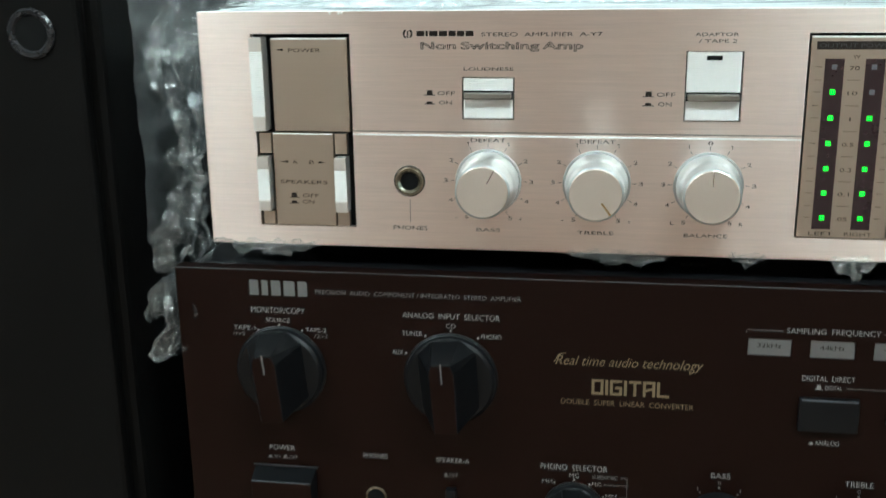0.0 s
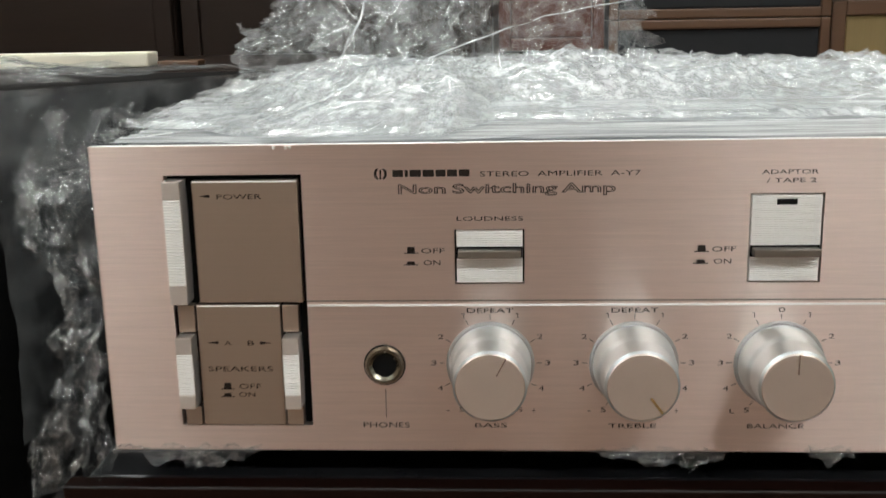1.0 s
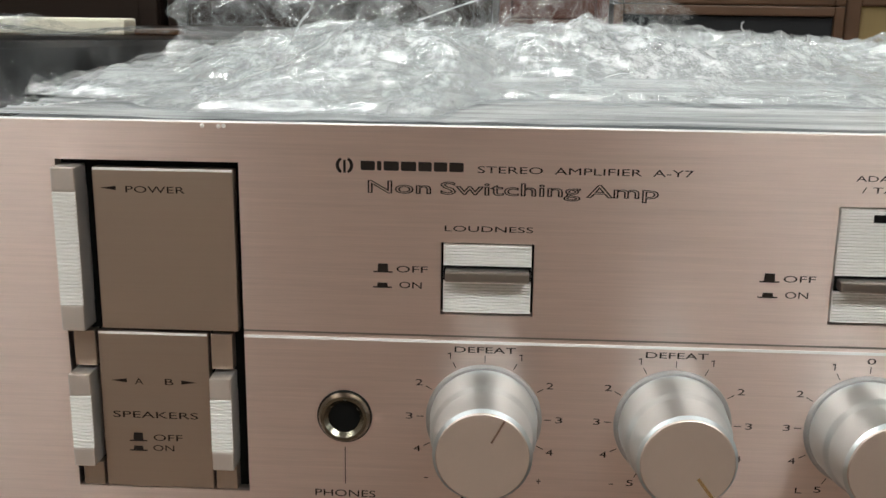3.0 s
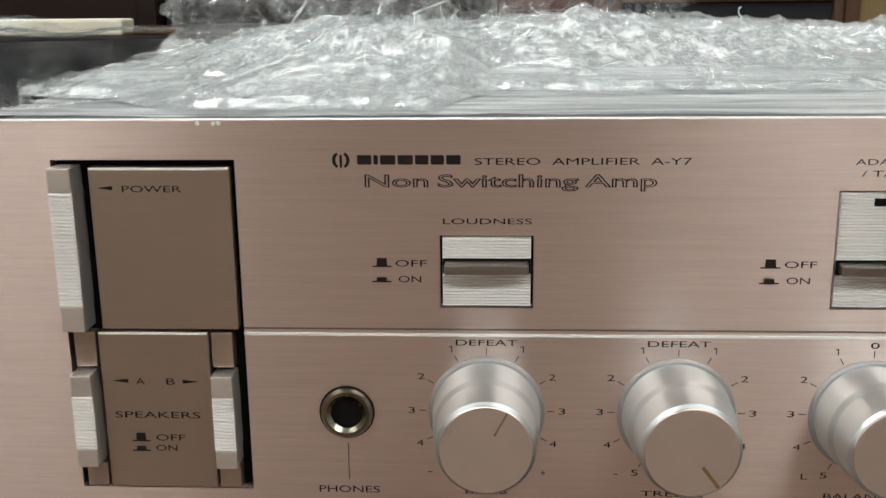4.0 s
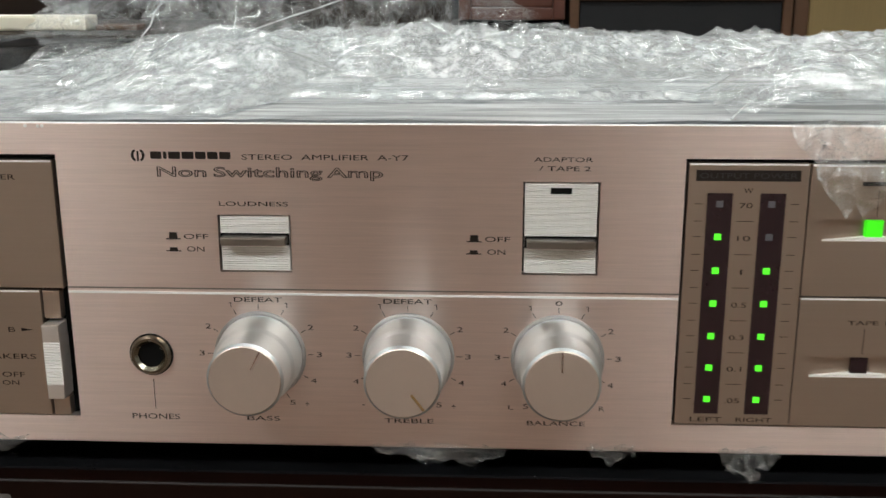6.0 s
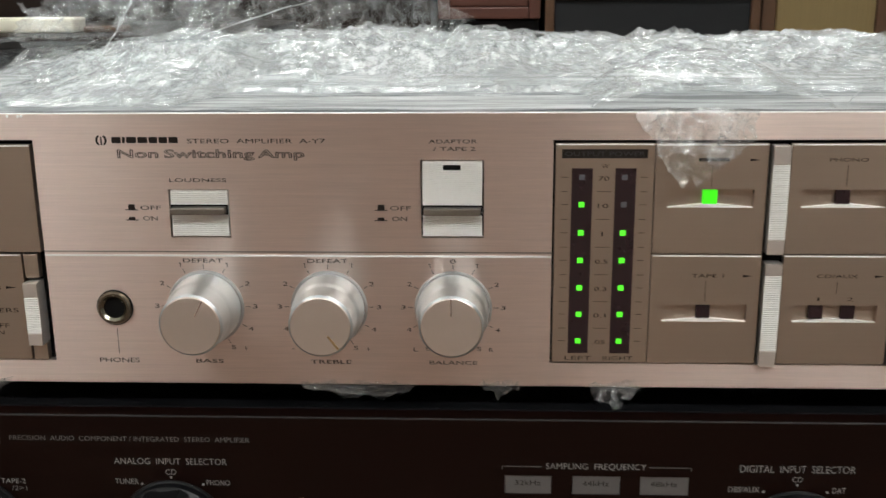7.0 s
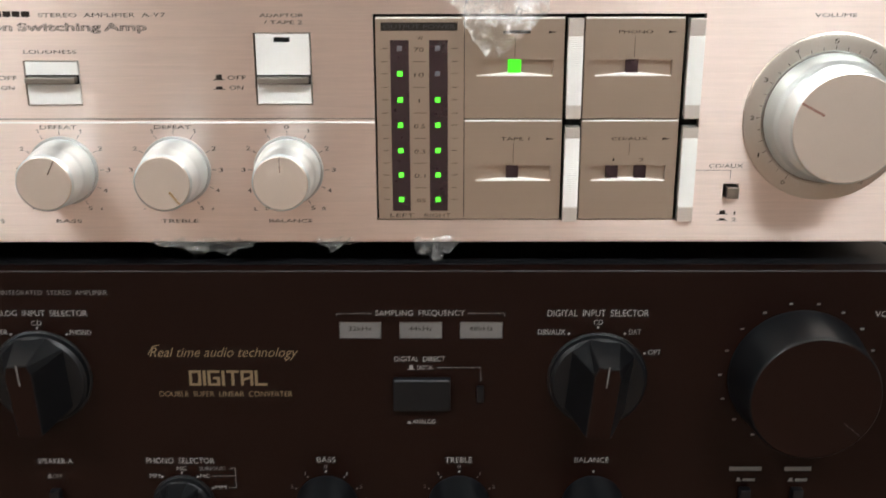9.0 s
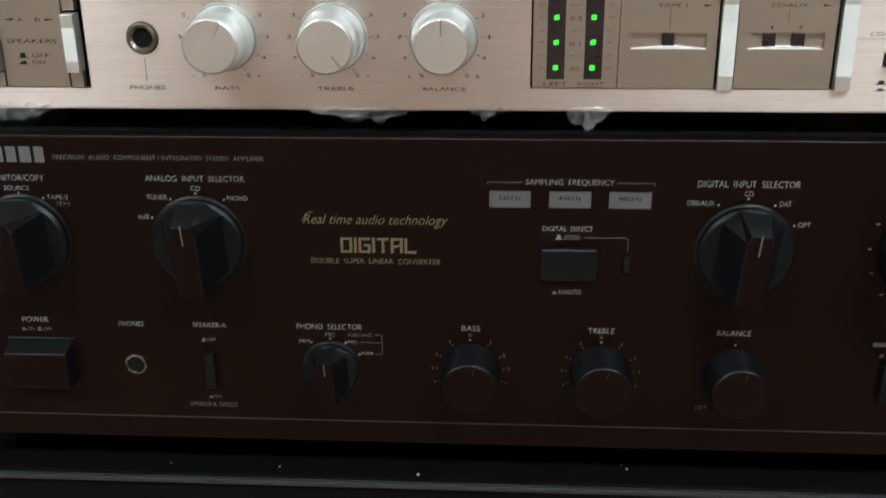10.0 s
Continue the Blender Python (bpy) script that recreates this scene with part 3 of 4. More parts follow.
for k, (v, n) in enumerate(zip(LEVELS, ("70", "10", "1", "0.5", "0.3", "0.1", ".05"))):
    wd = {1: 0.5, 2: 3.3, 3: 3.9}[len(n)]
    label_on(A, meter, n, 240.05 - wd / 2, 240.05 + wd / 2, v - 1.1, v + 0.3, w=0.1)
    if k < 6:
        vm = (v + LEVELS[k + 1]) / 2 - 0.2
        part("dash", A.stroke(238.0, vm, 242.3, vm, 0.16, 0.1, 0.16), M_INK, meter)
    for u0 in (227.1, 251.2):
        part("dash", A.stroke(u0, v, u0 + 2.1, v, 0.16, 0.1, 0.16), M_INK, meter)
        if k < 6:
            part("dash", A.stroke(u0, vm, u0 + 2.1, vm, 0.16, 0.1, 0.16), M_INK, meter)
label_on(A, meter, "LEFT", 229.3, 237.8, 10.7, 12.0, w=0.1)
label_on(A, meter, "RIGHT", 241.5, 251.0, 10.7, 12.0, w=0.1)


# input keys
def input_key(u0, u1, v0, v1, words, wu0, wu1, lamps, ku0, ku1):
    sv = v0 + (0.7 if v0 > 40 else 0.0)
    p = part("key_plate", A.holed(u0, u1, v0, v1, [(u0 + 4.0, u1 - 3.6, sv + 14.1, sv + 19.8)], -2.0, 0.1, 0.2), M_CHAMP, amp, "bronze-grey input key plate")
    part("slot", A.loft([(u0 + 3.8, sv + 13.9), (u1 - 3.4, sv + 13.9), (u1 - 3.4, sv + 20.0), (u0 + 3.8, sv + 20.0)], [(u0 + 3.9, sv + 14.0), (u1 - 3.5, sv + 14.0), (u1 - 3.5, sv + 19.9), (u0 + 3.9, sv + 19.9)], -2.6, -1.6), M_CHAMP, p)
    mid = (u0 + u1) / 2 + 0.2
    # white strip for the light on this plate's top bevel
    part("edge_highlight", A.box(u0 + 0.2, u1 - 0.2, v1 - 0.6, v1 - 0.05, 0.05, 0.14), M_KEY, p)
    part("slot_ledge", A.prism([(u0 + 4.0, sv + 14.1), (u1 - 3.6, sv + 14.1), (mid + 2.5, sv + 15.2), (mid - 2.5, sv + 15.2)], -1.7, -0.1), M_KEY, p)
    for lu, lit in lamps:
        part("lamp", A.box(lu - 2.2, lu + 2.2, sv + 15.1, sv + 19.6, -1.7, -0.2, 0.25), M_LEDBIG if lit else M_WINE, p, "lit green lamp" if lit else "unlit dark lamp")
    vt = v1 - (5.0 if v0 > 40 else 6.75)
    if words:
        label_on(A, p, words, wu0, wu1, vt - 0.55, vt + 0.6, w=0.1)
    part("mark", A.stroke(mid, vt - 1.6, mid, sv + (20.6 if len(lamps) == 1 else 23.6), 0.16, 0.1, 0.16), M_INK, p)
    arrow(A, p, u1 - 2.4, u1 - 5.4, vt, 0.8, 0.1)
    ribbed_key(ku0, ku1, v0 + (0.2 if v0 > 40 else -0.5), v1 - (0.4 if v0 > 40 else 2.4), v0 + 5.0, v1 - 6.3, 2.0, 0.7)
    return p


k1 = input_key(255.7, 289.6, 46.2, 80.9, "", 0, 0, [(272.8, True)], 290.7, 295.9)
part("bar_print", A.box(268.6, 278.0, 75.4, 76.5, 0.12, 0.16), M_INK, k1)
input_key(296.5, 330.3, 46.2, 80.9, "PHONO", 308.0, 319.5, [(313.0, False)], 331.6, 337.0)
input_key(255.7, 289.7, 9.8, 45.85, "TAPE 1", 268.4, 278.4, [(272.6, False)], 290.7, 295.9)
k4 = input_key(296.5, 330.3, 9.8, 45.85, "CD/AUX", 307.2, 319.8, [(307.8, False), (317.8, False)], 331.6, 337.0)
label_on(A, k4, "1", 307.9, 308.5, 31.1, 32.2, w=0.1)
label_on(A, k4, "2", 317.2, 318.9, 31.1, 32.2, w=0.1)

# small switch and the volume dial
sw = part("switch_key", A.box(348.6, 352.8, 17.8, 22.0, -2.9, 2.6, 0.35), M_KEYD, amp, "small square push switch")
label_on(A, amp, "CD/AUX", 342.1, 354.0, 28.6, 30.0)
part("mark", A.stroke(337.6, 27.7, 349.9, 27.7, 0.14), M_INK, amp)
part("mark", A.stroke(349.9, 27.7, 349.9, 24.4, 0.14), M_INK, amp)
key_sign(A, amp, 346.2, 11.5, 3.8, 1.5, M_INK)
key_sign(A, amp, 346.2, 9.2, 3.8, 0.9, M_INK)
label_on(A, amp, "1", 352.2, 352.7, 11.4, 12.6)
label_on(A, amp, "2", 351.6, 353.2, 9.0, 10.2)
label_on(A, amp, "VOLUME", 373.8, 388.0, 80.7, 82.0)
VU, VV = 381.8, 46.4
dial = part("dial_ring", A.lathe(VU, VV, [(29.4, 0.0), (29.2, 0.8), (28.4, 1.2), (23.4, 1.2), (22.6, 0.4)], 128), M_DIAL, amp, "silver dial ring with numbers", 35)
# dark ring laid over the gap to draw the shade beside the knob
part("dial_gap_shade", A.lathe(VU, VV, [(22.85, 1.22), (22.5, 1.26)], 128), M_KEYD, dial)
vol = part("volume_knob", A.lathe(VU, VV, [(22.6, 0.3), (22.5, 1.2), (21.9, 2.0), (21.3, 8.0), (21.0, 8.8), (19.9, 9.6), (19.6, 10.2), (19.0, 19.0), (18.85, 19.5), (18.35, 20.05)], 128), M_KNOB, amp, "large satin aluminium volume knob", 35)
part("knob_face", A.lathe(VU, VV, [(18.36, 20.02), (18.1, 20.15), (0, 20.15)], 96), M_FACE, vol)
a = radians(152)
part("pointer", A.stroke(VU + 9.5 * math.cos(a), VV + 9.5 * math.sin(a), VU + 18.2 * math.cos(a), VV + 18.2 * math.sin(a), 0.8, 20.05, 20.3), M_ROSE, vol)
for k in range(31):
    a = radians(239 - k * 9.93)
    big = k % 3 == 0
    c, s = math.cos(a), math.sin(a)
    part("tick", A.stroke(VU + 23.6 * c, VV + 23.6 * s, VU + (25.0 if big else 24.6) * c, VV + (25.0 if big else 24.6) * s, 0.2, 1.2, 1.26), M_INK, dial)
    if big:
        n = str(k // 3)
        wd = 0.5 if n == "1" else 1.5
        label_on(A, dial, n, VU + 26.5 * c - wd / 2, VU + 26.5 * c + wd / 2, VV + 26.5 * s - 0.75, VV + 26.5 * s + 0.75, w=1.2)
for u0, v0 in ((55.3, 89.6), (58.6, 89.5), (59.7, 89.6)):
    part("chip", A.lathe(u0, v0, [(0.5, 0.0), (0.3, 0.25), (0, 0.3)], 7), M_KEY, amp, "bright chip in the plate's edge")

# ---- black amplifier ----
D = Panel(-0.1535, 0.345, 1.0)
den = thing("amplifier", (0.07, 0.50, RACK_TOP), "black stereo amplifier with gold and white lettering, standing on the rack", "amplifier")
DL, DR = 6.5, 440.5
part("front_panel", D.holed(DL, DR, -116.3, 2.0, [(227.2, 242.6, -24.3, -17.5), (249.2, 264.8, -24.3, -17.5), (271.2, 286.9, -24.3, -17.5)], -7.0, 0.0, 0.5), M_BLACK, den, "black brushed front panel")
# both lips get paler strips in place of the light on their bevels
part("edge_glint", D.box(DL, DR, 1.6, 2.06, -1.0, -0.1, 0.12), M_RIM, den, "pale highlight strip on the panel's upper lip")
part("edge_glint", D.box(DL, DR, -117.0, -116.35, -6.0, -0.05, 0.15), M_RIM, den, "pale highlight strip on the panel's lower lip")
part("lower_strip", D.loft([(DL, -127.2), (DR, -127.2), (DR, -117.05), (DL, -117.05)], [(DL, -126.6), (DR, -126.6), (DR, -117.05), (DL, -117.05)], -7.0, -0.6), M_BLACK, den)
part("chassis", box((-0.143, 0.353, 0.874), (0.283, 0.72, 1.0015), 0.0015), M_BLACKT, den, "black steel case")
for fx, fy in ((-0.09, 0.40), (0.235, 0.40), (-0.09, 0.67), (0.235, 0.67)):
    bm = bmesh.new()
    bmesh.ops.create_cone(bm, cap_ends=True, segments=32, radius1=0.022, radius2=0.024, depth=0.0165, matrix=Matrix.Translation((fx, fy, 0.86535)))
    part("foot", bm, M_GAP, den, "black rubber foot")


def den_text(words, u0, u1, v0, v1, m=None, bold=-0.004, **kw):
    label_on(D, den, words, u0, u1, v0, v1, m or M_PRINT, bold=bold, **kw)


def dot(u, v, r=0.45, m=None):
    part("dot", D.lathe(u, v, [(r, 0.02), (r, 0.08), (0, 0.08)], 12), m or M_PRINT, den)


# maker's word as plain bars
u = 36.6
for wide in (4.6, 3.6, 4.8, 5.4, 4.7):
    part("maker_bar", D.prism([(u + 0.5, -8.3), (u + wide - 0.5, -8.3), (u + wide - 0.5, -2.7), (u + wide - 1.1, -2.2), (u + 0.5, -2.2)], 0.02, 0.08), M_DIM, den)
    u += wide + 0.3
den_text("PRECISION  AUDIO  COMPONENT / INTEGRATED  STEREO  AMPLIFIER", 63.7, 143.8, -7.0, -5.3, M_DIM)
den_text("MONITOR/COPY", 37.1, 59.0, -15.6, -13.2)
den_text("SOURCE", 42.9, 52.8, -19.4, -17.6)
den_text("TAPE-1", 29.4, 38.4, -23.0, -21.2)
den_text("/1>2", 29.0, 34.0, -25.6, -23.9, M_DIM)
den_text("TAPE-2", 59.0, 67.4, -22.8, -21.1)
den_text("/2>1", 62.4, 67.6, -25.4, -23.7, M_DIM)
dot(48.3, -20.4), dot(39.6, -22.9), dot(57.6, -22.4)
den_text("ANALOG  INPUT  SELECTOR", 98.1, 135.8, -15.2, -13.0)
den_text("CD", 115.0, 118.7, -18.9, -17.0)
den_text("TUNER", 97.8, 105.8, -22.5, -20.6)
den_text("PHONO", 128.6, 136.4, -22.6, -20.7)
den_text("AUX", 93.6, 98.0, -30.4, -28.6)
dot(116.8, -19.9), dot(106.9, -22.4), dot(127.4, -22.4), dot(99.1, -29.8)
den_text("Real time audio technology", 157.0, 211.8, -32.6, -27.6, M_GOLD, lean=0.35)
for st in ((156.4, -30.6, 158.4, -27.2), (158.4, -27.2, 161.0, -26.6), (208.6, -32.0, 206.8, -33.0)):
    part("swash", D.stroke(*st, 0.28), M_GOLD, den)
GLYPHS = {"D": ["ACHJA"], "I": ["MN"], "G": ["CAJHFE"], "T": ["AC", "MN"], "A": ["JACH", "DF"], "L": ["AJO"]}
SPOT = {"A": (0, 1), "C": (1, 1), "D": (0, 0.42), "E": (0.55, 0.5), "F": (1, 0.5), "H": (1, 0), "J": (0, 0), "M": (0.5, 1), "N": (0.5, 0), "O": (1.12, 0)}
u = 171.4
for ch, wide in zip("DIGITAL", (3.4, 0.1, 3.5, 0.1, 3.6, 3.5, 3.2)):
    strokes = []
    for line in GLYPHS[ch]:
        for p, q in zip(line, line[1:]):
            (a0, b0), (a1, b1) = SPOT[p], SPOT[q]
            du, dv = (0.45 if a1 > a0 else -0.45 if a1 < a0 else 0.0), (0.45 if b1 > b0 else -0.45 if b1 < b0 else 0.0)
            strokes.append(D.stroke(u + wide * a0 - du, -42.5 + 5.2 * b0 - dv, u + wide * a1 + du, -42.5 + 5.2 * b1 + dv, 1.05 if du == 0 else 0.95, 0.03, 0.09 + 0.004 * len(strokes)))
    part("lettering", joined(*strokes), M_GOLD, den)
    u += wide + 1.7
den_text("DOUBLE  SUPER  LINEAR  CONVERTER", 159.4, 209.0, -47.4, -45.3, M_GOLD)
den_text("SAMPLING  FREQUENCY", 240.6, 273.0, -15.5, -13.0)
for a_, b_, c_, d_ in ((226.4, -14.3, 239.2, -14.3), (226.4, -14.3, 226.4, -15.5), (274.0, -14.2, 287.5, -14.2), (287.5, -14.2, 287.5, -15.4)):
    part("mark", D.stroke(a_, b_, c_, d_, 0.2), M_DIM, den)
for u0, u1, n in ((227.2, 242.6, "32kHz"), (249.2, 264.8, "44kHz"), (271.2, 286.9, "48kHz")):
    win = part("indicator_window", D.box(u0 + 0.05, u1 - 0.05, -24.25, -17.55, -5.0, -0.4, 0.2), M_CLEARW, den, "frosted grey indicator window")
    label_on(D, win, n, u0 + 3.4, u1 - 3.6, -21.2, -19.4, M_INK, -0.4)
den_text("DIGITAL  DIRECT", 247.2, 265.8, -33.2, -31.2)
den_text("DIGITAL", 255.5, 261.4, -36.5, -34.8)
key_sign(D, den, 252.0, -36.5, 2.6, 1.8, M_PRINT)
part("mark", joined(D.stroke(262.8, -35.7, 279.0, -35.7, 0.2), D.stroke(279.0, -35.7, 279.0, -41.1, 0.2)), M_DIM, den)
part("flat_key", joined(D.box(246.6, 267.8, -52.4, -39.4, 0.0, 2.6, 0.5)), M_BLACKK, den, "flat black push key")
# paler strip paints the lit upper edge of the flat key
part("key_lit_edge", D.box(247.2, 267.2, -40.3, -39.5, 0.4, 2.75, 0.2), M_KEYTOP, den)
part("slider", D.box(277.6, 280.1, -49.2, -42.8, 0.0, 1.6, 0.3), M_BLACKK, den)
key_sign(D, den, 251.4, -58.7, 1.8, 1.0, M_PRINT)
den_text("ANALOG", 253.6, 262.2, -58.7, -56.9)
den_text("DIGITAL  INPUT  SELECTOR", 303.0, 339.7, -15.4, -12.9)
den_text("CD", 319.9, 323.2, -18.7, -16.8)
den_text("DBS/AUX", 299.7, 309.6, -22.5, -20.5)
den_text("DAT", 332.9, 337.2, -22.5, -20.5)
den_text("OPT", 340.3, 345.0, -30.5, -28.6)
dot(321.6, -19.7), dot(311.0, -22.2), dot(331.4, -22.2), dot(339.0, -30.0)


def selector_knob(cu, cv, r, w, tilt, size=1.0):
    """A round black knob with a raised finger grip across it."""
    k = part("selector_knob", D.lathe(cu, cv, [(r, 0.0), (r, 0.6), (r - 0.7, 1.0), (r - 0.9, 3.4), (r - 2.0, 4.6), (0, 4.8)], 96), M_BLACKK, den, "black selector knob with a finger grip", 35)

    def turn(pts):
        c, s = math.cos(radians(tilt)), math.sin(radians(tilt))
        return [(cu + x * c + y * s, cv - x * s + y * c) for x, y in pts]

    b, f = 0.93 * r, 0.80 * r
    grip = D.loft(turn([(-0.62 * r, -0.62 * b), (0.62 * r, -0.62 * b), (0.64 * r, 0.70 * b), (0.30 * r, 0.98 * b), (-0.30 * r, 0.98 * b), (-0.64 * r, 0.70 * b)]),
                  turn([(-0.24 * r, -1.0 * f), (0.24 * r, -1.0 * f), (0.26 * r, 0.62 * f), (0.20 * r, 0.86 * f), (-0.20 * r, 0.86 * f), (-0.26 * r, 0.62 * f)]), 3.6, w, 0.5)
    part("grip", grip, M_BLACKK, k)
    face = turn([(-0.22 * r, -0.98 * f), (0.22 * r, -0.98 * f), (0.24 * r, 0.60 * f), (0.18 * r, 0.83 * f), (-0.18 * r, 0.83 * f), (-0.24 * r, 0.60 * f)])
    # added face in duller panel black, so the grip's front looks less lit
    part("grip_face", D.prism(face, w - 0.2, w + 0.06), M_BLACK, k, "black grip face, kept dimmer than the lit sides")
    p0, p1 = turn([(0, 0.36 * f), (0, 0.90 * f)])
    part("pointer", D.stroke(*p0, *p1, 0.5, w, w + 0.16), M_DIM, k)
    return k


selector_knob(48.4, -39.2, 18.3, 19.0, -6)
selector_knob(116.6, -39.4, 18.5, 19.0, -4)
selector_knob(322.0, -40.2, 18.5, 19.0, 6)
selector_knob(165.0, -92.6, 12.0, 14.0, -4)


def turn_knob(cu, cv, r0, r1, w, pointer=0):
    k = part("turn_knob", D.lathe(cu, cv, [(r0, 0.0), (r0, 1.2), (r0 - 0.3, 1.8), (r1 + 0.3, w - 1.2), (r1, w - 0.5), (r1 - 0.5, w - 0.1)], 96), M_BLACKK, den, "round black turning knob", 35)
    # duller black than the sides, in place of a darker reflection
    part("knob_face", D.lathe(cu, cv, [(r1 - 0.45, w - 0.08), (r1 - 0.6, w), (0, w)], 96), M_BLACK, k, "black knob face, kept dimmer than the lit sides")
    part("rim", D.lathe(cu, cv, [(r1 + 0.08, w - 0.7), (r1 - 0.05, w - 0.35), (r1 - 0.42, w - 0.06)], 96), M_BLACKK, k, "worn rim", 60)
    a = radians(90 - pointer)
    part("pointer", D.stroke(cu + 0.6 * r1 * math.cos(a), cv + 0.6 * r1 * math.sin(a), cu + 0.94 * r1 * math.cos(a), cv + 0.94 * r1 * math.sin(a), 0.25, w, w + 0.08), M_RIM, k)


for cu, word, u0, u1 in ((220.2, "BASS", 216.9, 224.1), (271.1, "TREBLE", 265.8, 276.0), (322.4, "BALANCE", 315.0, 327.9)):
    turn_knob(cu, -92.6, 11.8, 10.7, 16.0, 12)
    den_text(word, u0, u1, -75.1, -72.9)
    dot(cu, -79.0)
    if word != "BALANCE":
        den_text("0", cu - 0.6, cu + 0.6, -77.6, -76.2, M_DIM)
        for ang, n in ((-32, "1"), (-62, "2"), (-86, "3"), (-110, "4"), (32, "1"), (62, "2"), (86, "3"), (110, "4")):
            s, c = math.sin(radians(ang)), math.cos(radians(ang))
            dot(cu + 13.2 * s, -92.6 + 13.2 * c, 0.35, M_DIM)
            wd = 0.4 if n == "1" else 1.1
            den_text(n, cu + 15.0 * s - wd / 2, cu + 15.0 * s + wd / 2, -92.6 + 15.0 * c - 0.7, -92.6 + 15.0 * c + 0.7, M_DIM)
den_text("LEFT", 309.3, 313.6, -107.6, -106.0, M_DIM)
turn_knob(395.8, -38.6, 25.6, 23.2, 21.0, 130)
for k in range(16):
    ang = radians(-150 + 20 * k) if k < 15 else radians(150)
    s, c = math.sin(ang), math.cos(ang)
    part("number_bar", D.box(395.8 + 28.4 * s - 0.7, 395.8 + 28.4 * s + 0.7, -38.6 + 28.4 * c - 0.4, -38.6 + 28.4 * c + 0.4, 0.02, 0.08), M_DIM, den)
den_text("VOLUME", 421.5, 435.0, -15.6, -13.4)

# lower row
den_text("POWER", 41.2, 51.8, -74.7, -72.5)
key_sign(D, den, 40.2, -78.4, 2.2, 1.1, M_DIM)
den_text("ON", 42.9, 45.4, -78.4, -76.9, M_DIM)
key_sign(D, den, 46.6, -78.4, 2.2, 1.6, M_DIM)
den_text("OFF", 49.3, 52.8, -78.4, -76.9, M_DIM)
part("key_frame", D.box(34.0, 61.4, -82.0, -81.4, 0.0, 0.5, 0.15), M_RIM, den)
pk = part("power_key", D.loft([(34.6, -101.0), (60.6, -101.0), (60.6, -82.4), (34.6, -82.4)], [(35.0, -100.6), (60.2, -100.6), (60.2, -85.2), (35.0, -85.2)], 0.0, 7.5, 0.4), M_BLACKK, den, "large black power key")
# added panel-black face keeps the key's front darker than its lit slope
part("key_face", D.box(35.3, 59.9, -100.2, -85.6, 7.3, 7.58, 0.1), M_BLACK, pk)
# lit top slope of the power key, drawn as a bluish strip
part("key_lit_edge", D.box(35.3, 59.9, -85.58, -85.2, 7.2, 7.62, 0.1), M_KEYTOP, pk)
den_text("PHONES", 80.5, 90.5, -75.7, -73.7)
jk = part("jack", D.lathe(85.4, -92.6, [(4.4, 0.0), (4.4, 0.6), (3.6, 1.0), (3.2, 0.4)], 48), M_NICKEL, den, "phones jack", 40)
part("jack_hole", D.lathe(85.4, -92.6, [(3.3, 0.4), (0, 0.4)], 32), M_GAP, jk)
den_text("SPEAKER-A", 110.3, 123.7, -75.6, -73.6)
key_sign(D, den, 113.2, -81.9, 2.0, 1.6, M_DIM)
den_text("OFF", 115.4, 119.0, -81.8, -80.2, M_DIM)
part("narrow_key", D.box(114.4, 118.4, -101.4, -86.2, 0.0, 3.4, 0.5), M_BLACKK, den, "narrow black push key")
key_sign(D, den, 113.9, -107.4, 2.0, 1.0, M_DIM)
den_text("ON", 116.1, 119.0, -107.3, -105.8, M_DIM)
den_text("SPEAKER-B, DIRECT", 106.0, 125.7, -111.6, -109.4, M_DIM)
den_text("PHONO  SELECTOR", 151.9, 177.8, -75.6, -73.2)
den_text("MC", 163.2, 166.9, -78.6, -76.9)
den_text("MM", 152.6, 156.6, -81.7, -80.1)
den_text("MC", 172.0, 175.6, -81.7, -80.2)
den_text("SUBSONIC", 172.0, 181.8, -78.5, -77.0, M_DIM)
den_text("MM", 177.4, 181.6, -86.6, -85.1)
dot(165.0, -79.6), dot(157.4, -81.3), dot(171.0, -81.3), dot(176.4, -86.3)
part("mark", joined(D.stroke(176.6, -81.0, 185.5, -81.0, 0.18), D.stroke(185.5, -77.7, 185.5, -86.0, 0.18), D.stroke(183.0, -77.7, 185.5, -77.7, 0.18), D.stroke(182.6, -86.0, 185.5, -86.0, 0.18)), M_DIM, den)
for u0, u1 in ((374.0, 386.3), (395.0, 405.2)):
    c = (u0 + u1) / 2
    part("word_bar", D.box(u0, u1, -78.6, -76.9, 0.02, 0.08), M_DIM, den)
    key_sign(D, den, c - 3.4, -83.2, 2.2, 1.6, M_DIM)
    part("word_bar", D.box(c - 0.6, c + 4.0, -83.1, -81.9, 0.02, 0.08), M_DIM, den)
    part("narrow_key", D.box(c - 2.1, c + 2.1, -101.4, -85.2, 0.0, 3.4, 0.6), M_BLACKK, den, "narrow black push key")

